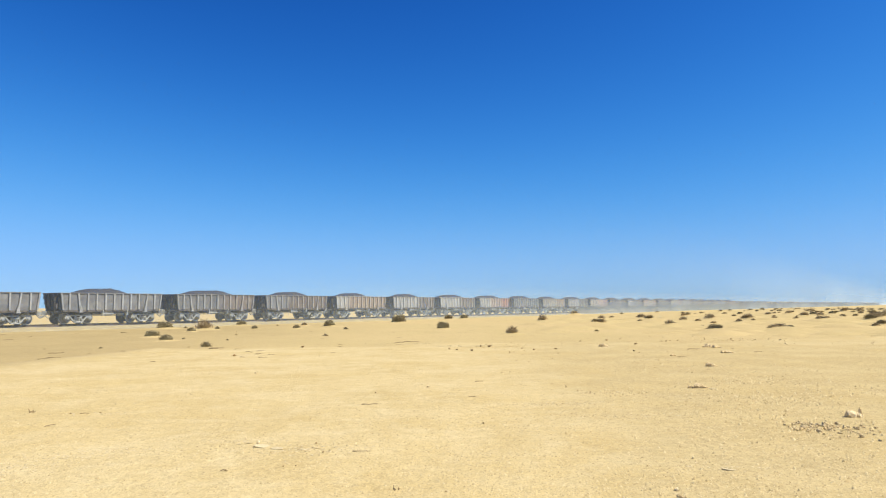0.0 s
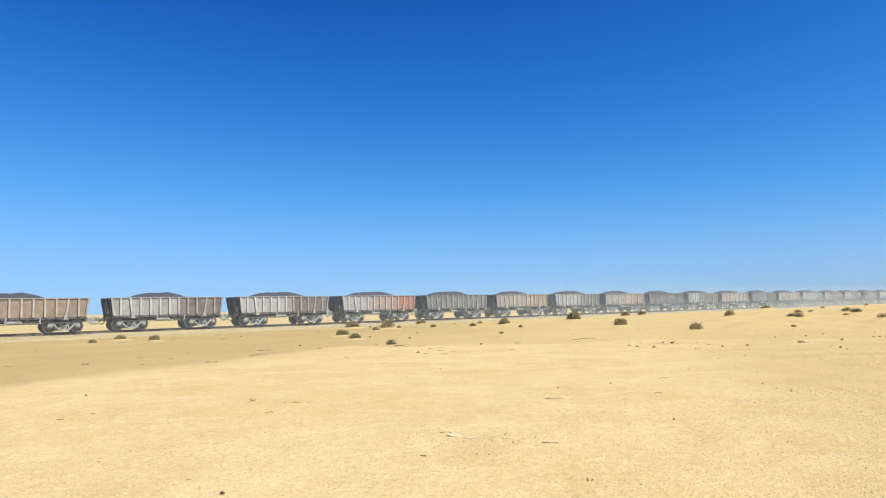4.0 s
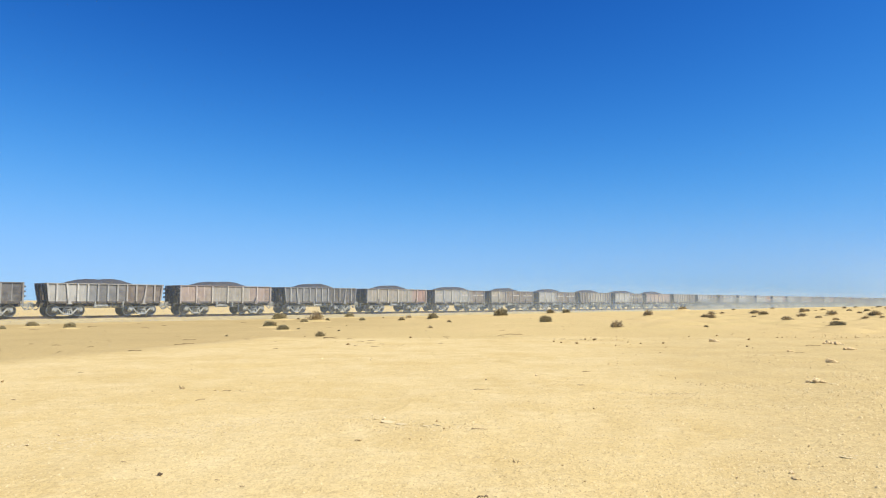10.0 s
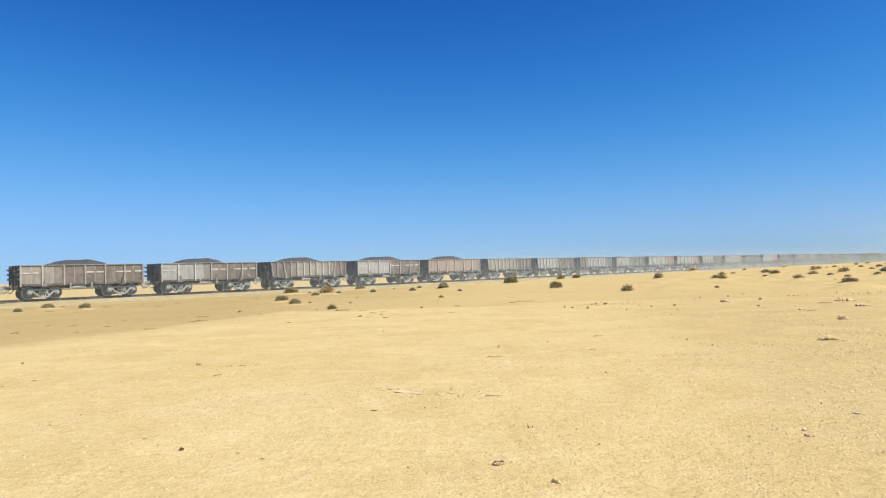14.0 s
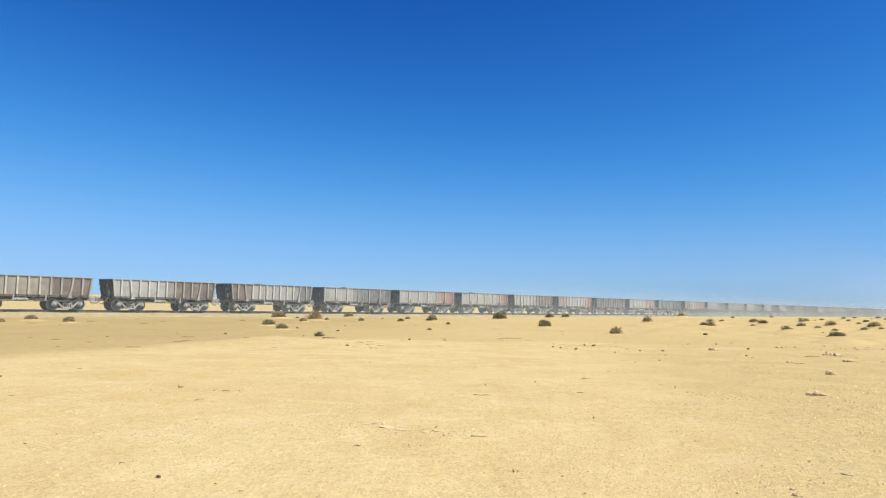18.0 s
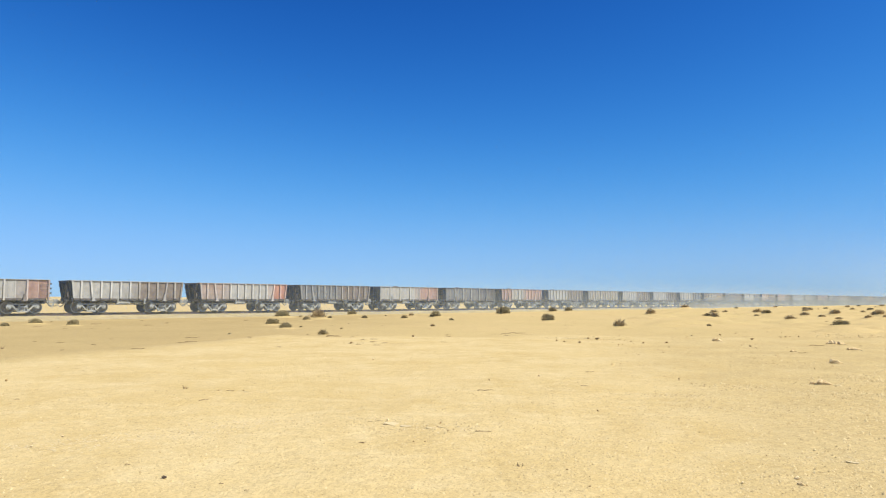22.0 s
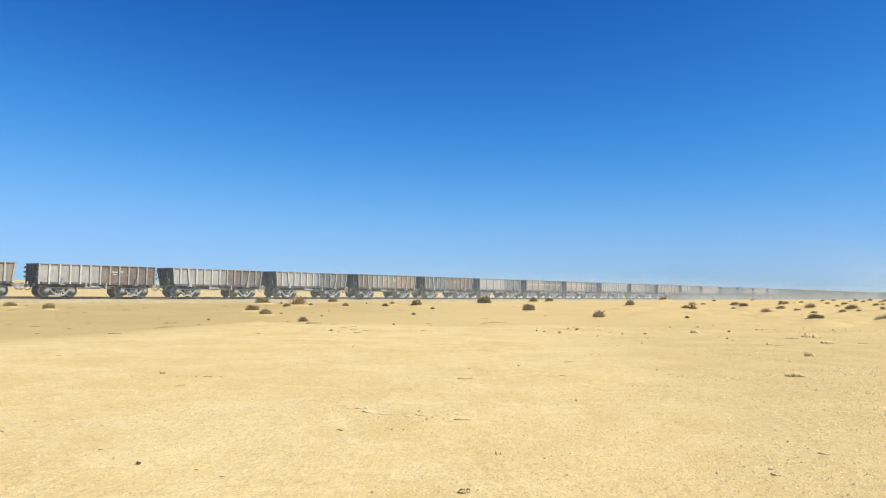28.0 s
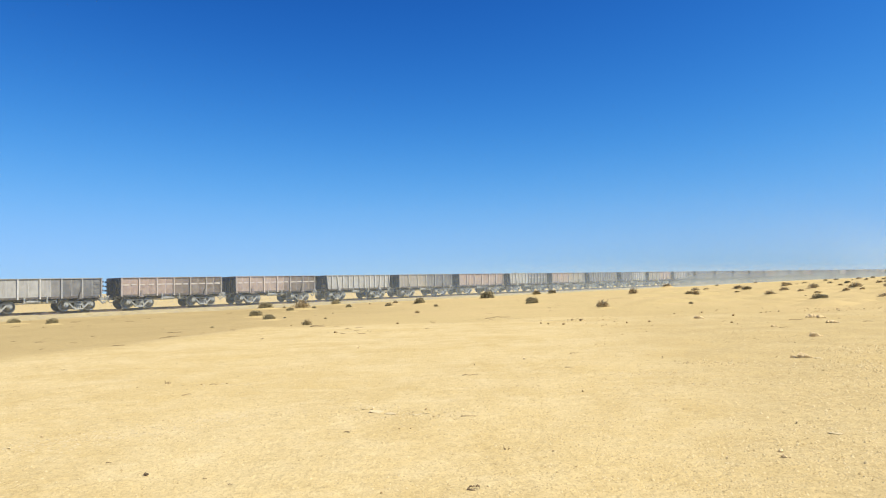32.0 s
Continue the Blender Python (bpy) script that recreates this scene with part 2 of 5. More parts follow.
STONE = two_tone("pale_stone", (0.74, 0.57, 0.30), (0.88, 0.71, 0.43), 9.0, 0.9, 0.6, 0.02, 60.0)
BLOCK = two_tone("tan_stone", (0.62, 0.46, 0.225), (0.77, 0.605, 0.335), 9.0, 0.9, 0.6, 0.02, 60.0)
PEBBLE = make_leaf("sand_pebbles", (0.39, 0.298, 0.138), (0.60, 0.485, 0.262))
BASALT = two_tone("blackish_stone", (0.085, 0.062, 0.042), (0.17, 0.125, 0.08), 20.0, 0.85, 0.5, 0.01, 90.0)
CLOD = two_tone("sandy_clods", (0.38, 0.285, 0.13), (0.54, 0.41, 0.195), 3.0, 0.95, 0.5, 0.01, 60.0)
DSTONE = two_tone("dark_stone", (0.26, 0.18, 0.08), (0.42, 0.30, 0.145), 14.0, 0.85, 0.6, 0.01, 90.0)
TWIG = two_tone("dry_twig", (0.20, 0.145, 0.08), (0.32, 0.235, 0.13), 12.0)
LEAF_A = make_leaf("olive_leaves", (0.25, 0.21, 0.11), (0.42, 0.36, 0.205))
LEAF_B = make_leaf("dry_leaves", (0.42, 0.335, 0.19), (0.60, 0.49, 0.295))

# ---------------------------------------------------------------- ground
# shrubs by stretch of ground: x, y, width
SHRUBS_TRACKSIDE = [
    (-31.8, 38.9, 0.8), (-28.2, 37.5, 0.72), (-31.9, 36.5, 0.55), (-22.7, 56.9, 1.3), (-17.4, 42.0, 0.95), (-14.8, 37.6, 0.75),
    (-18.5, 54.1, 1.45), (-18.4, 56.9, 0.5), (-14.7, 39.8, 0.22), (-10.6, 31.6, 0.55), (-19.0, 65.7, 1.0), (-15.0, 55.7, 0.6),
    (-11.5, 37.6, 0.22), (-13.4, 45.5, 0.2), (-15.2, 64.1, 0.25), (-11.7, 56.0, 0.66), (-12.5, 63.0, 0.64), (-9.7, 60.0, 1.25),
    (-7.1, 42.9, 0.4), (-7.5, 54.4, 0.45), (-14.7, 30.3, 0.2), (-11.2, 31.2, 0.12)]
SHRUBS_MIDDLE = [
    (-4.5, 72.3, 1.7), (0.2, 53.0, 1.1), (0.8, 88.0, 1.2), (3.1, 94.8, 1.2), (4.4, 43.3, 1.0), (11.2, 77.1, 1.4), (24.3, 126.2, 1.6),
    (14.3, 64.3, 0.9), (14.8, 64.0, 0.9), (19.8, 85.5, 1.2), (10.7, 47.7, 0.35), (22.7, 92.3, 0.8), (32.5, 124.5, 0.85),
    (25.8, 89.3, 1.4), (24.5, 81.5, 1.3), (44.5, 142.4, 1.0), (19.6, 59.2, 1.05), (25.6, 73.3, 1.15), (38.1, 107.0, 1.4)]
SHRUBS_EAST = [
    (30.7, 78.8, 1.55), (24.5, 62.3, 0.7), (30.6, 75.7, 0.55), (19.1, 48.1, 1.15), (19.4, 50.5, 0.5), (29.2, 67.9, 0.9), (34.4, 77.8, 1.55),
    (40.7, 96.1, 0.9), (36.1, 103.0, 1.25), (50.9, 117.5, 1.3), (48.6, 118.4, 1.1), (38.6, 80.1, 0.9), (42.7, 86.5, 0.5), (23.7, 48.6, 1.2),
    (25.6, 50.8, 0.7), (40.8, 79.5, 0.8), (49.2, 93.4, 1.6), (58.0, 107.5, 1.4), (41.7, 76.0, 1.3), (45.6, 81.8, 0.95)]
SHRUBS_FAR = [
    (65.4, 128.7, 1.2), (52.0, 109.8, 1.2), (68.7, 150.1, 1.1), (71.9, 125.6, 1.2), (56.0, 96.3, 0.85), (57.5, 95.8, 0.9), (91.8, 151.0, 1.75),
    (79.1, 132.4, 1.0), (44.8, 72.2, 1.55), (52.9, 83.5, 1.8), (72.8, 116.3, 1.6), (32.1, 51.1, 0.8), (102.5, 160.5, 1.6), (77.3, 145.4, 1.35),
    (72.6, 148.0, 1.35), (104.7, 178.8, 1.4), (93.4, 166.6, 1.6), (48.5, 77.3, 1.95), (64.7, 99.7, 2.3), (79.8, 120.7, 1.7), (35.7, 56.1, 1.1),
    (81.6, 139.7, 1.9), (70.0, 114.9, 1.1), (53.4, 97.2, 1.5), (63.2, 111.4, 1.5), (45.8, 95.1, 0.7)]


SHRUBS_SMALL = [
    (-18.2, 50.5, 0.7), (-22.1, 59.8, 0.37), (21.1, 73.4, 0.57), (41.9, 114.2, 0.8), (26.2, 70.6, 0.75), (22.2, 58.8, 0.26), (32.9, 72.8, 0.66), (22.8, 47.7, 0.88)]


def outer_shrubs():
    """Small shrubs strewn over the farther plain, clear of the railway."""
    rng = random.Random(17)
    out = []
    while len(out) < 120:
        a, r = radians(rng.triangular(12, 44, 34)), rng.triangular(85, 360, 190)
        x, y = round(r * math.sin(a), 1), round(r * math.cos(a), 1)
        if Vector((x, y, 0)).dot(N) < D_SIDE - 14:
            out.append((x, y, round(rng.uniform(0.5, 1.4), 2)))
    return out


SHRUBS = SHRUBS_TRACKSIDE + SHRUBS_MIDDLE + SHRUBS_EAST + SHRUBS_FAR + outer_shrubs() + SHRUBS_SMALL


def edge_side(x, y):
    """Signed distance past the rim of the near crust: positive beyond it, on the softer sand."""
    w = 1.3 * np.sin(0.33 * x + 0.7) + 0.7 * np.sin(0.81 * x + 0.23 * y)
    west = -13.3 + 0.20 * (y - 20) - x
    rim = 31.0 + 0.16 * x + w
    return np.maximum(np.where(y > 10, west + 0.4 * w, -5.0), y - rim)


def step(v, lo, hi):
    t = np.clip((v - lo) / (hi - lo), 0, 1)
    return t * t * (3 - 2 * t)


def ground_z(x, y):
    x, y = np.asarray(x, float), np.asarray(y, float)
    r = np.hypot(x, y)
    z = 0.030 * np.sin(0.21 * x + 1.0) * np.sin(0.17 * y) + 0.012 * np.sin(0.9 * x + 0.3 * y) * np.sin(0.8 * y - 0.2 * x)
    z = z + 0.010 * np.sin(2.3 * x + 0.6 * y + 1.2) * np.sin(1.9 * y - 0.7 * x)
    z = z - 0.10 * step(edge_side(x, y), -0.5, 2.5) + 0.05 * step(r, 40, 70)
    z = z + 0.25 * step(r, 90, 220) * (0.4 + 0.6 * np.sin(0.021 * x + 0.3) * np.sin(0.013 * y))
    for bx, by, bw in SHRUBS:
        if bw > 0.6:
            d2 = ((x - bx) ** 2 + (y - by) ** 2) / (0.62 * bw) ** 2
            z = z + 0.03 * bw * np.exp(-d2)
    return z


def mark_sand(me, co):
    """Where the sand is crusted, where it is gritty and where it is painted darker to the west, stored on the mesh."""
    x, y = co[:, 0], co[:, 1]
    crust = 1 - step(edge_side(x, y), -1.8, 2.0)
    r = np.hypot(x, y)
    az = np.degrees(np.arctan2(x, y))
    grit = step(az + 1.1 * r, 14, 37) * (1 - step(az, 70, 130)) * step(az, 0, 14) * (1 - step(r, 24, 48))
    west_dark = step(-x, 2, 20) * (1 - step(r, 60, 90))
    for name, val in (("crust", crust), ("grit", np.clip(grit, 0, 1)), ("west_dark", west_dark)):
        a = me.attributes.new(name, "FLOAT", "POINT")
        a.data.foreach_set("value", val.astype(np.float32))


def build_ground():
    fine = np.radians(np.linspace(-52, 46, 520))
    rest = np.radians(np.linspace(46, 308, 90)[1:-1])
    az = np.concatenate([fine, rest])
    rad = np.concatenate([[0.4], np.geomspace(1.2, 260, 330), np.geomspace(275, 4600, 40)])
    A, R = np.meshgrid(az, rad)
    X, Y = R * np.sin(A), R * np.cos(A)
    Z = ground_z(X, Y)
    na, nr = len(az), len(rad)
    co = np.stack([X, Y, Z], -1).reshape(-1, 3)
    i = np.arange(nr - 1)[:, None] * na
    j = np.arange(na)[None, :]
    k = (j + 1) % na
    quads = np.stack([i + j, i + na + j, i + na + k, i + k], -1).reshape(-1, 4)
    co = np.vstack([co, [[0, 0, 0]]])
    tri = [(len(co) - 1, int(a), int((a + 1) % na)) for a in range(na)]
    me = bpy.data.meshes.new("ground")
    me.from_pydata(co.tolist(), [], quads.tolist() + tri)
    me.materials.append(SAND)
    for p in me.polygons:
        p.use_smooth = True
    mark_sand(me, co)
    me.validate()
    return tagged(new("ground", me), "pale yellow desert sand with a cracked crust", "ground", kind="structure")


build_ground()


# ---------------------------------------------------------------- railway
def build_track():
    s0, s1 = -260.0, 1900.0
    root = tagged(new("railway_track"), "single railway track of steel rails on a low sandy bed", "railway track", kind="structure")
    # bed
    bm = bmesh.new()
    prof = [(-3.4, -0.12), (-2.3, 0.06), (-1.5, 0.215), (1.5, 0.215), (2.3, 0.06), (3.4, -0.12)]
    cuts = np.concatenate([np.arange(s0, 260, 1.6), np.geomspace(260, s1, 90)])
    rng = random.Random(5)
    ring = []
    for s in cuts:
        vs = []
        for k, (o, z) in enumerate(prof):
            wob = 0.35 * math.sin(s * 0.37 + k) + rng.uniform(-0.25, 0.25) if k in (0, 1, 4, 5) else rng.uniform(-0.05, 0.05)
            vs.append(bm.verts.new(on_track(s, o + wob, z + (rng.uniform(-0.03, 0.03) if 0 < k < 5 else 0))))
        ring.append(vs)
    for a, b in zip(ring, ring[1:]):
        for k in range(len(prof) - 1):
            bm.faces.new((a[k], b[k], b[k + 1], a[k + 1]))
    bmesh.ops.recalc_face_normals(bm, faces=bm.faces)
    part("track_bed", bm, BALLAST, root)
    # rails: foot, web and head
    for side in (-0.755, 0.755):
        bm = bmesh.new()
        sec = [(-0.07, -0.16), (0.07, -0.16), (0.07, -0.145), (0.012, -0.12), (0.012, -0.04), (0.036, -0.03), (0.036, 0.0), (-0.036, 0.0), (-0.036, -0.03), (-0.012, -0.04), (-0.012, -0.12), (-0.07, -0.145)]
        ends = []
        for s in (s0, s1):
            ends.append([bm.verts.new(on_track(s, side + o, RAIL_Z + z)) for o, z in sec])
        for k in range(len(sec)):
            q = (k + 1) % len(sec)
            bm.faces.new((ends[0][k], ends[0][q], ends[1][q], ends[1][k]))
        bmesh.ops.recalc_face_normals(bm, faces=bm.faces)
        part("rail", bm, RAIL, root, "rusty steel rail")
    # sleepers: the nearest as single pieces, the rest joined
    bm = bmesh.new()
    box(bm, -0.13, 0.13, -1.28, 1.28, -0.09, 0.075)
    tie = mesh_of("sleeper", bevel(bm, 0.02), TIE)
    rest, k = bmesh.new(), 0
    s = -15.0
    while s < 700:
        if s < 165:
            t = new("sleeper", tie)
            t.parent = root
            t.matrix_basis = pose(*on_track(s, 0, RAIL_Z - 0.16 - 0.075), 0, 0, TURN)
        else:
            box(rest, -0.13, 0.13, -1.28, 1.28, -0.09, 0.075, m=pose(*on_track(s, 0, RAIL_Z - 0.235), 0, 0, TURN))
        s += 0.62
    tagged(part("far_sleepers", rest, TIE, root), kind="stuff")


build_track()

# ---------------------------------------------------------------- ore wagons
HALF, WIDE, SILL, TOP = 4.375, 1.5, 1.14, 2.52    # half length, half width, foot and top of the body


def wheel_bm():
    """Two flanged wheels on an axle, along y."""
    bm = bmesh.new()
    for side in (-1, 1):
        sec = [(0.49, 0.09), (0.485, 0.115), (0.46, 0.125), (0.455, 0.22), (0.41, 0.22), (0.385, 0.18), (0.17, 0.165), (0.14, 0.24), (0.001, 0.24)]
        rings = []
        for k in range(22):
            a = 2 * math.pi * k / 22
            rings.append([bm.verts.new((r * math.cos(a), side * (0.58 + y), r * math.sin(a))) for r, y in [(0.001, 0.09)] + sec])
        for p, q in zip(rings, rings[1:] + rings[:1]):
            for k in range(len(p) - 1):
                bm.faces.new((p[k], p[k + 1], q[k + 1], q[k]))
    rod(bm, (0, -0.7, 0), (0, 0.7, 0), 0.085, seg=10)
    bmesh.ops.recalc_face_normals(bm, faces=bm.faces)
    return bm


def side_frame_bm(side):
    """A cast bogie side frame: rounded axle-box ends, slanting arms with triangular windows, springs in the middle."""
    bm = bmesh.new()
    y = side * 1.14
    for (ax, az), (bx, bz), h in (((-1.02, 0.70), (1.02, 0.70), 0.11), ((-0.72, 0.64), (-0.30, 0.17), 0.11), ((0.72, 0.64), (0.30, 0.17), 0.11),
                                  ((-0.36, 0.16), (0.36, 0.16), 0.10), ((-0.34, 0.18), (-0.22, 0.68), 0.10), ((0.34, 0.18), (0.22, 0.68), 0.10)):
        bar(bm, (ax, y, az), (bx, y, bz), 0.16, h)
    for sx in (-0.9, 0.9):
        rod(bm, (sx, y - side * 0.08, 0.50), (sx, y + side * 0.10, 0.50), 0.20, 0.17, seg=16)
        rod(bm, (sx, y + side * 0.10, 0.48), (sx, y + side * 0.17, 0.48), 0.10, 0.08, seg=12)
        bar(bm, (sx * 0.92, y, 0.56), (sx * 0.74, y, 0.62), 0.14, 0.20)
    for sx in (-0.13, 0.0, 0.13):
        rod(bm, (sx, y - side * 0.02, 0.20), (sx, y - side * 0.02, 0.46), 0.055, seg=8)
    box(bm, -0.24, 0.24, y - 0.08, y + 0.08, 0.45, 0.58)
    return bm


def bolster_bm():
    bm = bmesh.new()
    box(bm, -0.2, 0.2, -0.95, 0.95, 0.42, 0.68)
    rod(bm, (0, 0, 0.66), (0, 0, 0.84), 0.22, seg=14)
    for sx in (-0.38, 0.38):
        box(bm, sx - 0.05, sx + 0.05, -0.8, 0.8, 0.28, 0.38)
    return bevel(bm, 0.012)


def panel_mesh(kind, k, n):
    """One plate of the near side; end plates of the leaning kind are cut at a slant."""
    x0, x1 = -HALF + 2 * HALF * k / n, -HALF + 2 * HALF * (k + 1) / n
    lean = 0.26 if kind == "ribbed" else 0.0
    bm = bmesh.new()
    mid = (x0 + x1) / 2
    xs = [(x0 - mid, x0 - mid), (x1 - mid, x1 - mid)]
    if k == 0:
        xs[0] = (x0 + lean - mid, x0 - mid)
    if k == n - 1:
        xs[1] = (x1 - lean - mid, x1 - mid)
    y_out, z0, z1 = -WIDE + 0.06, SILL, TOP - 0.05
    cols = 4
    grid = {}
    for a in range(cols + 1):
        for c in range(4):
            f, g = a / cols, c / 3
            lo, hi = xs[0][0] + (xs[1][0] - xs[0][0]) * f, xs[0][1] + (xs[1][1] - xs[0][1]) * f
            bulge = 0.025 * math.sin(math.pi * f) * math.sin(math.pi * g)
            for d, y in ((0, y_out - bulge), (1, y_out + 0.04 - bulge)):
                grid[a, c, d] = bm.verts.new((lo + (hi - lo) * g, y, z0 + (z1 - z0) * g))
    for a in range(cols):
        for c in range(3):
            bm.faces.new((grid[a, c, 0], grid[a + 1, c, 0], grid[a + 1, c + 1, 0], grid[a, c + 1, 0]))
            bm.faces.new((grid[a, c, 1], grid[a, c + 1, 1], grid[a + 1, c + 1, 1], grid[a + 1, c, 1]))
    return mesh_of("side_plate", bm, PAINT, True)


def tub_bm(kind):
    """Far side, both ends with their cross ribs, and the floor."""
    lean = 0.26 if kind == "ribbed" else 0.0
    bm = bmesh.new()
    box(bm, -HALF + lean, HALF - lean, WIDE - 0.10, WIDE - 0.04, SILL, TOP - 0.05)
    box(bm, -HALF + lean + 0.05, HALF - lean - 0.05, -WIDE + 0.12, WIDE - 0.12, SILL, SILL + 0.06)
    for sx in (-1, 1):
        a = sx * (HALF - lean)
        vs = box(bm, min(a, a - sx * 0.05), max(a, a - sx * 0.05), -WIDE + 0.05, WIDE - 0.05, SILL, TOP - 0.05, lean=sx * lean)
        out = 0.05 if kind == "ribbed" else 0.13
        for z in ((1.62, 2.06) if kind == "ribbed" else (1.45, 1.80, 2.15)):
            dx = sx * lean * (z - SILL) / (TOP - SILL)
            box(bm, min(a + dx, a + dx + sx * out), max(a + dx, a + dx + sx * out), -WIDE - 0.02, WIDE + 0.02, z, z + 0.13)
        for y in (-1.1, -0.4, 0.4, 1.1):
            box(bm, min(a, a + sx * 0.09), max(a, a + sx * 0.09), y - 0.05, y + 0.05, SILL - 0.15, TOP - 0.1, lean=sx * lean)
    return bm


def rim_bm(kind):
    bm = bmesh.new()
    w = 0.07 if kind == "ribbed" else 0.06
    for y in (-WIDE, WIDE - 0.1):
        box(bm, -HALF - 0.02, HALF + 0.02, y - 0.02, y + 0.1, TOP - w, TOP)
    for x in (-HALF - 0.02, HALF - 0.08):
        box(bm, x, x + 0.10, -WIDE + 0.1, WIDE - 0.1, TOP - w, TOP)
    return bevel(bm, 0.012)


def sill_bm():
    bm = bmesh.new()
    box(bm, -HALF + 0.25, HALF - 0.25, -WIDE + 0.03, -WIDE + 0.16, 0.98, SILL)
    box(bm, -HALF + 0.25, HALF - 0.25, WIDE - 0.16, WIDE - 0.03, 0.98, SILL)
    box(bm, -HALF - 0.1, HALF + 0.1, -0.22, 0.22, 0.72, 1.05)
    for x in (-2.77, 2.77):
        box(bm, x - 0.22, x + 0.22, -WIDE + 0.05, WIDE - 0.05, 0.84, 1.04)
    for x in (-1.1, 0.35, 1.4):
        box(bm, x - 0.06, x + 0.06, -WIDE + 0.05, WIDE - 0.05, 0.90, 1.06)
    for x in (-HALF + 0.15, HALF - 0.27):
        box(bm, x, x + 0.12, -WIDE + 0.15, WIDE - 0.15, 0.80, 1.10)
    return bm


def rib_mesh(kind, heavy, tilt):
    bm = bmesh.new()
    w, d, foot = (0.062, 0.145, 0.0) if kind == "ribbed" else ((0.058, 0.135, 0.16) if heavy else (0.022, 0.035, 0.0))
    box(bm, -w, w, -WIDE - d + 0.08, -WIDE + 0.055, SILL - foot, TOP - 0.05, lean=tilt)
    return mesh_of("side_rib", bevel(bm, 0.008), PAINT)


def coupler_bm():
    bm = bmesh.new()
    box(bm, 0, 0.50, -0.09, 0.09, 0.78, 0.95)
    box(bm, 0.46, 0.80, -0.17, 0.15, 0.74, 0.99)
    box(bm, -0.05, 0.12, -0.30, 0.30, 0.72, 1.02)
    rod(bm, (0.25, -0.32, 0.80), (0.68, -0.20, 0.52), 0.03)
    rod(bm, (0.68, -0.20, 0.52), (0.85, -0.10, 0.60), 0.03)
    rod(bm, (0.05, -1.20, 0.82), (0.10, -0.25, 0.90), 0.025)
    return bm


def iron_bm():
    """A bent grab iron."""
    bm = bmesh.new()
    rod(bm, (-0.24, -WIDE - 0.05, 0), (0.24, -WIDE - 0.05, 0), 0.016, seg=6)
    for x in (-0.24, 0.24):
        rod(bm, (x, -WIDE - 0.06, 0), (x, -WIDE + 0.06, 0), 0.016, seg=6)
    return bm


def brake_bm():
    """Air tank slung beside the sill, with the cylinder and the pull rods behind it."""
    bm = bmesh.new()
    rod(bm, (-0.92, -1.30, 0.80), (-0.80, -1.30, 0.80), 0.06, 0.125, seg=14)
    rod(bm, (-0.80, -1.30, 0.80), (-0.02, -1.30, 0.80), 0.125, seg=14)
    rod(bm, (-0.02, -1.30, 0.80), (0.10, -1.30, 0.80), 0.125, 0.06, seg=14)
    for x in (-0.65, -0.15):
        box(bm, x - 0.03, x + 0.03, -1.44, -1.16, 0.78, 1.02)
    rod(bm, (0.55, -0.95, 0.78), (1.05, -0.95, 0.78), 0.12, seg=12)
    rod(bm, (0.10, -1.30, 0.80), (1.15, -1.32, 0.86), 0.025, seg=6)
    rod(bm, (1.15, -1.32, 0.70), (1.15, -1.32, 1.0), 0.03)
    bar(bm, (-1.9, -0.6, 0.66), (1.9, -0.6, 0.66), 0.05, 0.05)
    return bm


def hanger_bm():
    """A short bracket below the sill."""
    bm = bmesh.new()
    box(bm, -0.055, 0.055, -WIDE - 0.07, -WIDE + 0.05, 0.72, 1.13, lean=0.02)
    box(bm, -0.10, 0.10, -WIDE - 0.07, -WIDE + 0.10, 0.69, 0.75)
    return bevel(bm, 0.008)


def pad_bm():
    """A lifting pad over the bogie, with its gusset against the side."""
    bm = bmesh.new()
    box(bm, -0.11, 0.11, -WIDE - 0.13, -WIDE + 0.04, 0.97, 1.26)
    box(bm, -0.055, 0.055, -WIDE - 0.12, -WIDE + 0.04, 1.26, 1.46)
    box(bm, -0.17, 0.17, -WIDE - 0.15, -WIDE + 0.04, 0.93, 1.00)
    return bevel(bm, 0.01)


def tube(bm, pts, r, seg=6):
    for a, b in zip(pts, pts[1:]):
        rod(bm, a, b, r, seg=seg)


def hose_bm():
    """A slack air hose that hangs in a loop below the coupler."""
    bm = bmesh.new()
    tube(bm, [(0.06 + 0.74 * f, -0.62 + 0.12 * f, 0.98 - 0.50 * math.sin(math.pi * f) + 0.05 * f) for f in (0, 0.12, 0.26, 0.42, 0.58, 0.74, 0.88, 1.0)], 0.034)
    box(bm, -0.02, 0.10, -0.70, -0.54, 0.90, 1.04)
    box(bm, 0.72, 0.90, -0.56, -0.44, 0.96, 1.08)
    return bm


def lever_bm():
    """The uncoupling lever: a rod bent into a loop at the corner of the end."""
    bm = bmesh.new()
    tube(bm, [(0.30 + 0.24 * math.cos(a), -1.22, 0.88 + 0.24 * math.sin(a)) for a in [math.radians(q) for q in range(-200, 131, 30)]], 0.026)
    tube(bm, [(0.02, -1.30, 1.06), (0.12, -1.22, 1.02), (0.16, -0.40, 0.98)], 0.024)
    return bm


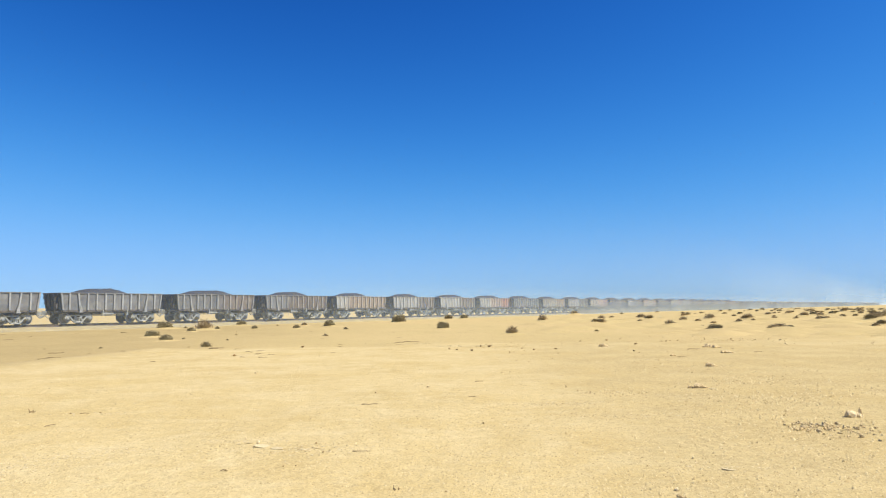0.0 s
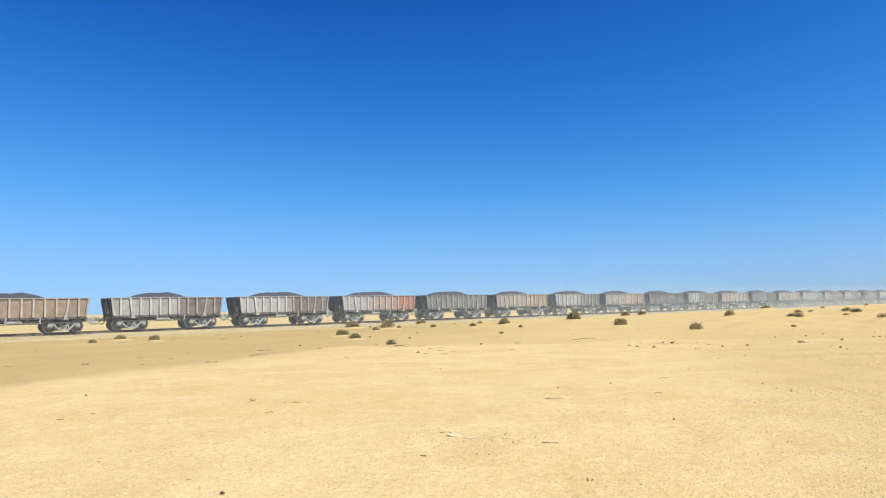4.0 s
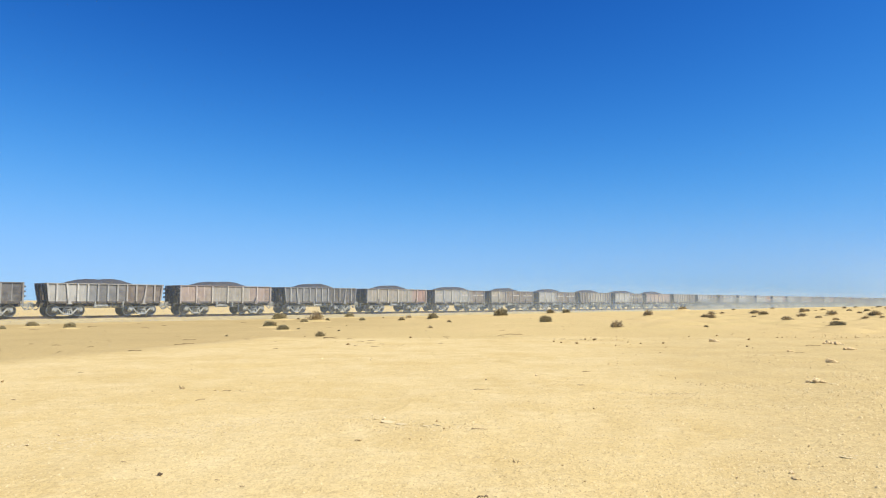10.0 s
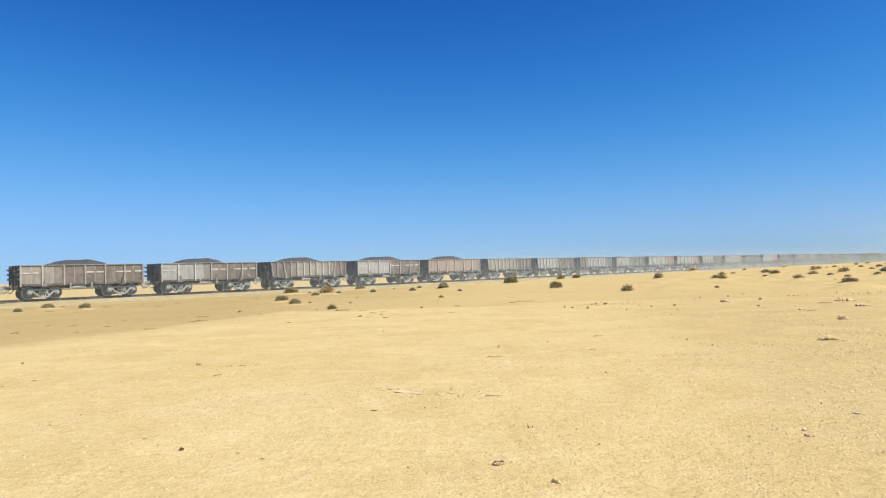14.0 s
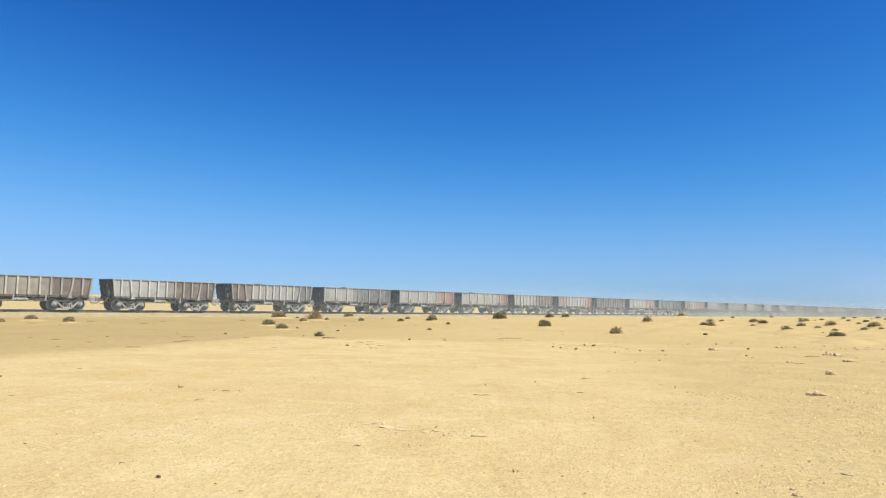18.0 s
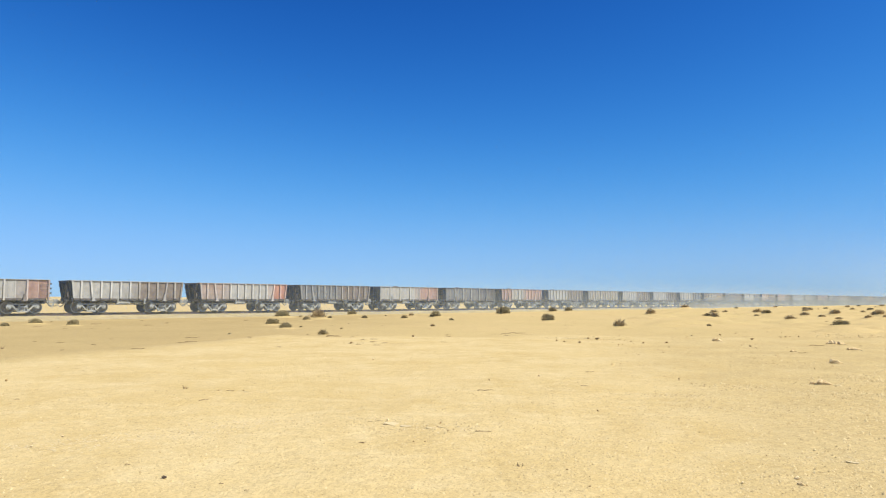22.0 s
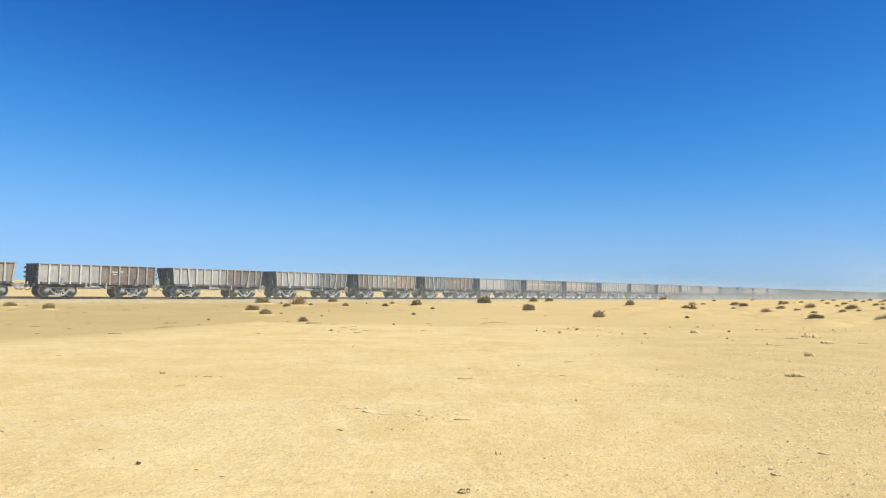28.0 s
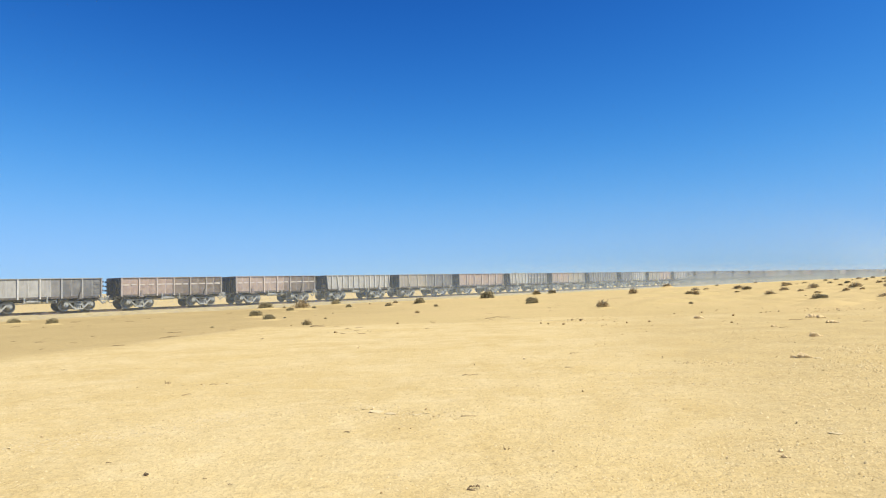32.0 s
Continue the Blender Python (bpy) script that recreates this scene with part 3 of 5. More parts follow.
def wheel_rod_bm():
    """Hand-brake stand on the end platform."""
    bm = bmesh.new()
    rod(bm, (-HALF - 0.22, -1.05, 0.85), (-HALF - 0.22, -1.05, 2.15), 0.025, seg=6)
    tube(bm, [(-HALF - 0.25, -1.05 + 0.2 * math.cos(a), 2.0 + 0.2 * math.sin(a)) for a in [2 * math.pi * q / 12 for q in range(13)]], 0.018)
    for q in range(3):
        a = math.pi * q / 3
        rod(bm, (-HALF - 0.25, -1.05 - 0.2 * math.cos(a), 2.0 - 0.2 * math.sin(a)), (-HALF - 0.25, -1.05 + 0.2 * math.cos(a), 2.0 + 0.2 * math.sin(a)), 0.01, seg=5)
    box(bm, -HALF - 0.34, -HALF - 0.05, -1.35, -0.5, 0.98, 1.03)
    box(bm, -HALF - 0.18, -HALF - 0.02, -1.20, -0.85, 1.25, 1.65)
    return bm


def ore_mesh(seed, load, shift, wide=0.0):
    """The load: a heap above the rim, or a level bed with a few lumps."""
    rng = random.Random(seed)
    bm = bmesh.new()
    nx, ny = 60, 18
    lx, ly = HALF - 0.12, WIDE - 0.14
    lumps = [(rng.uniform(-2.9, 2.9), rng.uniform(-0.3, 0.5), rng.uniform(0.16, 0.30), rng.uniform(0.6, 1.0)) for _ in range(3)]
    if seed == 16:
        lumps[0] = (-0.6, 0.3, 0.46, 0.8)
    rows = []
    for a in range(nx + 1):
        row = []
        for b in range(ny + 1):
            x, y = -lx + 2 * lx * a / nx, -ly + 2 * ly * b / ny
            edge = min(1, (ly - abs(y)) / 0.9)
            if load:
                h = 0.0
                for c, wdt, amp in ((shift - 0.5 - 0.2 * wide, 1.6 + 0.4 * wide, 0.43), (shift + 0.55 + 0.25 * wide, 1.5 + 0.3 * wide, 0.47)):
                    h = max(h, amp * max(0, 1 - ((x - c) / (wdt + 0.35)) ** 2)) + 0.04 * math.exp(-((x - c) / 0.8) ** 2)
                h = -0.16 + h * (0.45 + 0.55 * edge) * 1.12
            else:
                h = -0.36 + 0.05 * math.sin(1.7 * x + seed)
                for cx, cy, amp, wd in lumps:
                    h = max(h, -0.36 + amp * 1.05 * math.exp(-(((x - cx) / wd) ** 2 + ((y - cy) / 0.8) ** 2)))
            h += 0.055 * noise.noise(Vector((x * 2.5, y * 2.5, seed))) + 0.035 * noise.noise(Vector((x * 6, y * 6, seed)))
            if a in (0, nx) or b in (0, ny):
                h -= 0.25
            row.append(bm.verts.new((x, y, TOP + h)))
        rows.append(row)
    for p, q in zip(rows, rows[1:]):
        for b in range(ny):
            bm.faces.new((p[b], q[b], q[b + 1], p[b + 1]))
    return mesh_of("ore_load", bm, ORE, True)


def stripe_bm(seed, whole):
    rng = random.Random(seed)
    bm = bmesh.new()
    n = 12
    for k in range(n):
        if rng.random() > (0.92 if whole else 1.0 if k >= n - 2 else 0.6 if k >= n // 2 else 0.12):
            continue
        x0, x1 = -HALF + 2 * HALF * k / n + 0.08, -HALF + 2 * HALF * (k + 1) / n - 0.08
        z = 1.88 + rng.uniform(-0.012, 0.012)
        box(bm, x0, x1 - rng.choice((0, 0, 0.15)), -WIDE + 0.012, -WIDE + 0.05, z, z + rng.uniform(0.09, 0.14))
    return bm


def marks_bm():
    bm = bmesh.new()
    for x, w, z, h in ((0.9, 0.42, 1.95, 0.10), (1.45, 0.30, 1.98, 0.10), (0.95, 0.30, 1.78, 0.06), (2.05, 0.16, 1.70, 0.10)):
        box(bm, x, x + w, -WIDE + 0.012, -WIDE + 0.05, z, z + h)
    return bm


PLATES = {"ribbed": 12, "plain": 12}
M = {}


def wagon_meshes():
    M["wheelset"] = mesh_of("wheelset", wheel_bm(), WHEEL)
    M["wheelset"].materials.append(CAST)
    for p in M["wheelset"].polygons:
        c = p.center
        if 0.385 < math.hypot(c.x, c.z) < 0.48 and abs(c.y) > 0.70:
            p.material_index = 1
    for side, name in ((-1, "frame_near"), (1, "frame_far")):
        M[name] = mesh_of("side_frame", bevel(side_frame_bm(side), 0.01), CAST)
    M["bolster"] = mesh_of("bogie", bolster_bm(), DARK)
    M["sill"] = mesh_of("underframe", bevel(sill_bm(), 0.008), DARK)
    M["coupler"] = mesh_of("coupler", bevel(coupler_bm(), 0.006), CAST)
    M["iron"] = mesh_of("grab_iron", iron_bm(), PAINT)
    M["brake"] = mesh_of("brake_gear", brake_bm(), CAST)
    M["hanger"] = mesh_of("sill_bracket", hanger_bm(), CAST)
    M["pad"] = mesh_of("lifting_pad", pad_bm(), PAINT)
    M["hose"] = mesh_of("air_hose", hose_bm(), CAST)
    M["lever"] = mesh_of("uncoupling_lever", lever_bm(), CAST)
    M["stand"] = mesh_of("hand_brake", wheel_rod_bm(), DARK)
    M["marks"] = mesh_of("marking", marks_bm(), WHITE)
    for kind, n in PLATES.items():
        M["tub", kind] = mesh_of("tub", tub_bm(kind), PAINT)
        M["rim", kind] = mesh_of("top_rim", rim_bm(kind), PAINT)
        for k in range(n):
            role = k if k in (0, n - 1) else 1
            if ("plate", kind, role) not in M:
                M["plate", kind, role] = panel_mesh(kind, k, n)
    for key, args in (("rib", ("ribbed", True, 0.0)), ("rib_l", ("ribbed", True, -0.16)), ("rib_r", ("ribbed", True, 0.16)), ("heavy", ("plain", True, 0.0)), ("thin", ("plain", False, 0.0))):
        M[key] = rib_mesh(*args)
    for k, (load, shift) in enumerate(((1, -0.55), (1, -0.2), (1, -0.3), (0, 0), (0, 0), (0, 0))):
        M["ore", k] = ore_mesh(11 + k, load, shift, 1.0 if k == 2 else 0.2)
    for whole in (False, True):
        M["stripe", whole] = mesh_of("painted_stripe", stripe_bm(31, whole), WHITE)


GREY, LIGHT, TAN, PINK = (0.165, 0.169, 0.172), (0.385, 0.382, 0.356), (0.325, 0.298, 0.248), (0.375, 0.288, 0.242)
ROSE = (0.355, 0.222, 0.183)
BROWN, DUSK, RED, ORANGE = (0.170, 0.136, 0.113), (0.092, 0.088, 0.090), (0.40, 0.175, 0.118), (0.30, 0.225, 0.155)
TINTS = {"grey": GREY, "light": LIGHT, "tan": TAN, "pink": PINK, "brown": BROWN, "dark": DUSK, "red": RED, "orange": ORANGE, "rose": ROSE}
WORDS = {"grey": "grey", "light": "pale grey", "tan": "tan", "pink": "faded pink", "brown": "rust-brown", "dark": "dark grey", "red": "faded red", "orange": "orange-brown", "rose": "rosy red"}
# kind (r ribbed, p plain, h with ribs all alike), colours from front to rear and where they meet, s broken stripe, S long stripe, m marks; from the first wagon seen
TRAIN = """r grey|r grey|r grey .55 brown|r grey .35 brown|r light .22 orange|r light .6 brown|r light .55 brown|r light .35 pink .72 red|r grey|
r tan .6 orange m|r light .55 grey|p tan .45 pink .75 rose|p dark m|r light .35 grey .65 brown|p pink .3 tan .75 pink|r grey .6 dark|p tan .78 rose|p light .7 brown s|
p tan .3 brown s|p light .45 brown s|r brown .3 tan .8 brown|p light .5 brown s|p pink|r tan .65 brown|r light .55 brown|r brown .22 light .8 grey|p light .45 grey|
p light .7 rose|p light .82 rose|r light .55 brown|r pink .3 light .82 red|r grey .55 brown|p light .65 rose|p grey .7 dark|r rose .25 light .55 rose|r light .55 brown|
r tan|p light .5 brown m h|r light .55 brown|r light .55 grey|r brown .2 tan .6 orange m|r grey .5 brown m|p light .6 grey|p pink .5 brown S|p pink .6 brown S|
r light|p tan .5 grey|p pink|r light .5 grey s|p pink .5 tan|r grey|r grey .5 light|p tan .5 pink|r light .6 grey""".replace("\n", "")
FIRST = -3                            # wagons ahead of the first one seen whole
COUNT = 97


def blend(a, b, f):
    return tuple(p + (q - p) * f for p, q in zip(a, b))


WAGONS = []


def build_wagon(num, spec, rng):
    f = spec.split()
    kind = "ribbed" if f[0] == "r" else "plain"
    flags = [q for q in f[1:] if q in ("s", "S", "m", "h")]
    names = [q for q in f[1:] if q in TINTS]
    cuts = [float(q) for q in f[1:] if q[0] == "."]
    zone = [tuple(v * g for v in TINTS[q]) for q, g in ((q, rng.uniform(0.90, 1.06)) for q in names)]
    ca, cb = zone[0], zone[-1]

    def shade(fr):
        c = zone[0]
        for k, at in enumerate(cuts):
            c = blend(c, zone[k + 1], min(1, max(0, (fr - at) / 0.10 + 0.5)))
        return c

    heaped = num <= 22
    w = new("ore_wagon")
    words = [WORDS[q] for q in dict.fromkeys((names[0], names[-1]))]
    look_words = f"weathered {' and '.join(words)} steel"
    tagged(w, f"{look_words} ore wagon {'heaped with ore' if heaped else 'part full'}", "freight wagon", "wagons of the ore train")

    def put(name, key, m=None, col=None, parent=w, label=""):
        o = part(name, M[key], None, parent, label)
        if m is not None:
            o.matrix_basis = m
        if col:
            o.color = (*col, 1)
        return o

    # dark blue tint puts the shade of the end walls into the tub's colour
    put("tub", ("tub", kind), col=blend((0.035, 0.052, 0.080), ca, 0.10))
    put("top_rim", ("rim", kind), col=tuple(0.8 * v for v in blend(ca, LIGHT, 0.2)))
    put("underframe", "sill", label="grimy dark steel underframe")
    n = PLATES[kind]
    for k in range(n):
        fr = (k + 0.5) / n
        dull = rng.uniform(0.90, 1.05)
        col = tuple(v * dull for v in shade(fr))
        role = k if k in (0, n - 1) else 1
        put("side_plate", ("plate", kind, role), pose(-HALF + 2 * HALF * fr, 0, 0), col)
    for k in range(1, n):
        x = -HALF + 2 * HALF * k / n
        fr = k / n
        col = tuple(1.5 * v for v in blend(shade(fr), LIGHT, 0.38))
        if kind == "ribbed":
            key = "rib_l" if k == 2 else ("rib_r" if k == n - 2 else "rib")
            x = x + (0.10 if k == 2 else (-0.10 if k == n - 2 else 0))
        else:
            key = "heavy" if k % 2 == 0 or "h" in flags else "thin"
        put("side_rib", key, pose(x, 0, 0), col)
    for sx in (-1, 1):
        key = ("rib_l" if sx < 0 else "rib_r") if kind == "ribbed" else "heavy"
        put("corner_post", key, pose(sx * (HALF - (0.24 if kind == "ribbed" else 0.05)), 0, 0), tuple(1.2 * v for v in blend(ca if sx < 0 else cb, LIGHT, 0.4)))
        put("coupler", "coupler", pose(sx * (HALF - 0.10), 0, 0, 0, 0, 0 if sx > 0 else 180), label="dusty cast-steel coupler")
        put("air_hose", "hose", pose(sx * (HALF - 0.02), 0, 0) if sx > 0 else pose(-HALF + 0.02, 0, 0) @ Matrix.Diagonal((-1, 1, 1, 1)), label="slack dusty air hose")
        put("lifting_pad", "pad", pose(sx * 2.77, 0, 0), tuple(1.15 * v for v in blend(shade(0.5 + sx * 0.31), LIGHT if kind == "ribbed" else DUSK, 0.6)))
    put("uncoupling_lever", "lever", pose(HALF - 0.10, 0, 0), label="bent uncoupling lever")
    for x in ((-0.95, 1.15) if kind == "ribbed" else (-1.05, 0.45)):
        put("sill_bracket", "hanger", pose(x, 0, 0))
    for z in (1.45, 1.80, 2.15) if kind == "plain" else ():
        put("grab_iron", "iron", pose(HALF - 0.34, 0, z), blend(cb, DUSK, 0.75))
    put("brake_gear", "brake", label="brake cylinder with its rods")
    if kind == "ribbed" or rng.random() < 0.4:
        put("hand_brake", "stand", label="hand-brake stand on the end platform")
    for sx in (-2.77, 2.77):
        b = put("bogie", "bolster", pose(sx, 0, 0), label="four-wheeled bogie with pale cast side frames")
        put("side_frame", "frame_near", parent=b)
        put("side_frame", "frame_far", parent=b)
        for wx in (-0.9, 0.9):
            put("wheelset", "wheelset", pose(wx, 0, 0.46), parent=b)
    put("ore_load", ("ore", rng.choice((0, 1, 2)) if heaped else rng.choice((3, 4, 5))), label="dark iron ore")
    if "s" in flags or "S" in flags:
        put("painted_stripe", ("stripe", "S" in flags), label="worn white stripe")
    if "m" in flags:
        put("marking", "marks", label="worn white markings")
    return w


def build_train():
    wagon_meshes()
    specs = [s.strip() for s in TRAIN.split("|")]
    rng = random.Random(77)
    for num in range(FIRST, FIRST + COUNT):
        spec = specs[num % len(specs)] if num < 0 or num >= len(specs) else specs[num]
        WAGONS.append((num, build_wagon(num, spec, rng)))


build_train()


# ---------------------------------------------------------------- shrubs
def shrub_meshes(seed, leaf, n_leaf, spiky):
    """A dense low cushion of small leaves on woody stems, one metre wide; a spiky one is looser, with upright shoots."""
    rng = random.Random(seed)
    stems, fol, faces = bmesh.new(), [], []
    lobes = [(rng.uniform(0, 2 * math.pi), rng.uniform(0.10, 0.26), rng.uniform(2.0, 5.0)) for _ in range(5)]

    def reach(a, e):
        """How far the cushion goes out at heading a and height angle e."""
        r = 0.43
        for la, amp, wide in lobes:
            r += amp * 0.45 * math.exp(wide * (math.cos(a - la) - 1)) * math.cos(e) ** 0.5
        return r * (0.93 + 0.14 * noise.noise(Vector((math.cos(a) * 2, math.sin(a) * 2, e * 2 + seed))))

    for k in range(70 if spiky else 40):
        a, e = rng.uniform(0, 2 * math.pi), rng.uniform(0.1, 1.4)
        L = reach(a, e) * rng.uniform(0.85, 1.42 if spiky else 1.10)
        tip = Vector((math.cos(a) * math.cos(e), math.sin(a) * math.cos(e), math.sin(e) * 0.92)) * L
        rod(stems, (tip.x * 0.05, tip.y * 0.05, -0.05), tip, 0.013, 0.006, seg=4)
    for k in range(n_leaf):
        a, e = rng.uniform(0, 2 * math.pi), math.asin(rng.random())
        f = 1 - (0.75 if spiky else 0.5) * rng.random() ** 1.6
        f *= 0.86 + 0.30 * noise.noise(Vector((math.cos(a) * 5, math.sin(a) * 5, e * 5 + 3 * seed)))
        L0 = reach(a, e) * f * (rng.uniform(0.75, 1.12) if spiky else rng.uniform(0.84, 1.08))
        p = Vector((math.cos(a) * math.cos(e) * L0, math.sin(a) * math.cos(e) * L0, math.sin(e) * L0 * 0.92))
        out = Vector((p.x, p.y, p.z + 0.15)).normalized()
        d = (out * (1.3 if spiky else 0.5) + Vector([rng.gauss(0, 0.6) for _ in range(3)])).normalized()
        s = d.cross(Vector([rng.gauss(0, 1) for _ in range(3)])).normalized()
        L, w = rng.uniform(0.040, 0.075) * (1.25 if spiky else 1.0), rng.uniform(0.010, 0.018) if spiky else rng.uniform(0.013, 0.024)
        b = len(fol)
        fol += [p - s * w * 0.5, p + d * L * 0.5 - s * w, p + d * L, p + d * L * 0.5 + s * w]
        faces.append((b, b + 1, b + 2, b + 3))
    wide = sorted(math.hypot(v.x, v.y) for v in fol)[int(0.985 * len(fol))]
    fol = [v * (0.5 / wide) for v in fol]
    bmesh.ops.scale(stems, vec=Vector((1, 1, 1)) * (0.5 / wide), verts=stems.verts)
    me = bpy.data.meshes.new("foliage")
    me.from_pydata([tuple(v) for v in fol], [], faces)
    me.materials.append(leaf)
    return mesh_of("stems", stems, TWIG), me


def mound_height(x, w):
    """Blown sand gathers higher round the shrubs of the east."""
    return w * (0.17 if x > 12 else 0.09)


def build_mounds():
    """Sand mounds that hold the shrubs, and bare hummocks between those of the east."""
    rng = random.Random(23)
    spots = [(x + 0.12 * w, y - 0.1 * w, 1.0 * w, 0.75 * w, mound_height(x, w)) for x, y, w in SHRUBS if w > 0.55]
    while len(spots) < 430:
        a, r = radians(rng.triangular(2, 42, 26)), rng.triangular(36, 190, 60)
        x, y = r * math.sin(a), r * math.cos(a)
        if Vector((x, y, 0)).dot(N) < D_SIDE - 9 and edge_side(x, y) > 3:
            w = rng.uniform(0.9, 2.6)
            spots.append((x, y, w, w * rng.uniform(0.5, 0.9), w * rng.uniform(0.06, 0.12)))
    co, fa = [], []
    for x, y, rx, ry, h in spots:
        b, turn, ph = len(co), rng.uniform(-0.5, 0.5), rng.uniform(0, 6)
        co.append((x, y, float(ground_z(x, y)) + h))
        for f, g in ((0.3, 0.9), (0.6, 0.55), (0.85, 0.18), (1.1, -0.12)):
            for q in range(14):
                a = 2 * math.pi * q / 14
                k = f * (1 + 0.16 * math.sin(2 * a + ph) + 0.08 * math.sin(3 * a + 2 * ph))
                dx, dy = rx * k * math.cos(a), ry * k * math.sin(a)
                px, py = x + dx * math.cos(turn) - dy * math.sin(turn), y + dx * math.sin(turn) + dy * math.cos(turn)
                co.append((px, py, float(ground_z(px, py)) + h * g))
        fa += [(b, b + 1 + q, b + 1 + (q + 1) % 14) for q in range(14)]
        for ring in range(3):
            c = b + 1 + 14 * ring
            fa += [(c + q, c + 14 + q, c + 14 + (q + 1) % 14, c + (q + 1) % 14) for q in range(14)]
    me = bpy.data.meshes.new("sand_mounds")
    me.from_pydata(co, [], fa)
    me.materials.append(SAND)
    me.polygons.foreach_set("use_smooth", np.ones(len(me.polygons), dtype=bool))
    tagged(new("sand_mounds", me), "low mounds of blown sand round the shrubs", "sand", kind="stuff")


build_mounds()


def build_shrubs():
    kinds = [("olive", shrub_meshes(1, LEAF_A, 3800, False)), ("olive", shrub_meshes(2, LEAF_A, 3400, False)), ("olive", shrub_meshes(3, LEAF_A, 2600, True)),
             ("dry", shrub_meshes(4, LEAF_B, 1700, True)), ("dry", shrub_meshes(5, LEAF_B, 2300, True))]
    rng = random.Random(9)
    for k, (x, y, w) in enumerate(SHRUBS):
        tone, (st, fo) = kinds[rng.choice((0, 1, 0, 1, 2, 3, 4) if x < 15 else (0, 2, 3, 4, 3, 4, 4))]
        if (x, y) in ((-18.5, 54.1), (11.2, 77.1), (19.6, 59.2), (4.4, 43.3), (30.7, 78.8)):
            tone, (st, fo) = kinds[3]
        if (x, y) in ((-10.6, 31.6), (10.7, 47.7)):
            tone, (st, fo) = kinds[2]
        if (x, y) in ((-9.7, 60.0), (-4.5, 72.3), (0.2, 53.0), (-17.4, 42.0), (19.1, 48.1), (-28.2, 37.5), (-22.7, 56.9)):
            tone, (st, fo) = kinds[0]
        sh = new("desert_shrub")
        size = "low" if w < 0.7 else "domed"
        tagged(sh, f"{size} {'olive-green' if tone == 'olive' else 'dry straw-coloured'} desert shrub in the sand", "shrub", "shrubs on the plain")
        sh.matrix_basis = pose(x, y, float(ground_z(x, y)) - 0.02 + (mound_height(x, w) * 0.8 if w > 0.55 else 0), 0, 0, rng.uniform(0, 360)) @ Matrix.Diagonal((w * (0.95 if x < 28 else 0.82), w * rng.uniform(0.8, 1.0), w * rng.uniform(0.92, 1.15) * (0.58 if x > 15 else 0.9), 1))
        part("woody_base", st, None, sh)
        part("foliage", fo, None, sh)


build_shrubs()


# ---------------------------------------------------------------- stones, twigs and gravel
def rock_mesh(seed, mat, flat=0.65):
    rng = random.Random(seed)
    bm = bmesh.new()
    for k in range(17):
        p = Vector([rng.gauss(0, 1) for _ in range(3)]).normalized() * rng.uniform(0.36, 0.56)
        bm.verts.new((p.x, p.y * rng.uniform(0.8, 1.0), p.z * flat + 0.08))
    bmesh.ops.convex_hull(bm, input=bm.verts[:])
    bmesh.ops.delete(bm, geom=[v for v in bm.verts if not v.link_faces], context="VERTS")
    bevel(bm, 0.02)
    me = mesh_of("rock", bm, mat)
    for p in me.polygons:
        p.use_smooth = False
    return me


STONES_PALE = [(7.33, 10.95, 0.23), (2.24, 6.68, 0.06), (3.05, 5.0, 0.05), (-1.15, 13.86, 0.06), (-2.12, 9.02, 0.07), (2.95, 13.64, 0.05),
               (-0.16, 14.74, 0.07), (-2.35, 9.27, 0.05), (1.72, 6.51, 0.04), (2.86, 7.99, 0.05), (-5.66, 6.86, 0.05), (-5.73, 7.45, 0.045),
               (-6.11, 18.42, 0.06), (-4.64, 18.09, 0.08)]
STONES_DARK = [(7.18, 10.93, 0.08), (5.27, 10.84, 0.05), (2.98, 13.75, 0.06), (-2.09, 7.64, 0.04),
               (-1.22, 8.42, 0.04), (-1.53, 7.79, 0.03), (2.72, 14.88, 0.06), (0.73, 10.34, 0.05), (0.18, 6.78, 0.03), (-1.39, 8.91, 0.05), (2.27, 7.67, 0.03),
               (0.36, 6.21, 0.025), (-1.23, 5.46, 0.035), (-10.72, 12.31, 0.10), (-6.94, 11.41, 0.04), (-5.79, 11.51, 0.04), (-5.35, 11.58, 0.04), (-1.4, 7.8, 0.03),
    (-7.0, 24.06, 0.17), (-5.68, 29.03, 0.2), (0.69, 27.32, 0.11), (1.26, 26.93, 0.18), (1.73, 29.33, 0.17), (2.1, 29.13, 0.22), (0.41, 28.03, 0.12), (2.63, 25.97, 0.11),
    (3.73, 27.5, 0.14), (4.61, 27.65, 0.14), (3.33, 28.14, 0.09), (3.66, 22.56, 0.08), (7.08, 35.2, 0.12), (7.22, 25.94, 0.11), (7.24, 25.33, 0.09), (8.47, 35.47, 0.15),
    (8.48, 30.2, 0.18), (10.93, 34.32, 0.09), (11.2, 34.52, 0.12), (11.54, 34.94, 0.09), (11.9, 34.84, 0.09), (7.86, 23.69, 0.12)]
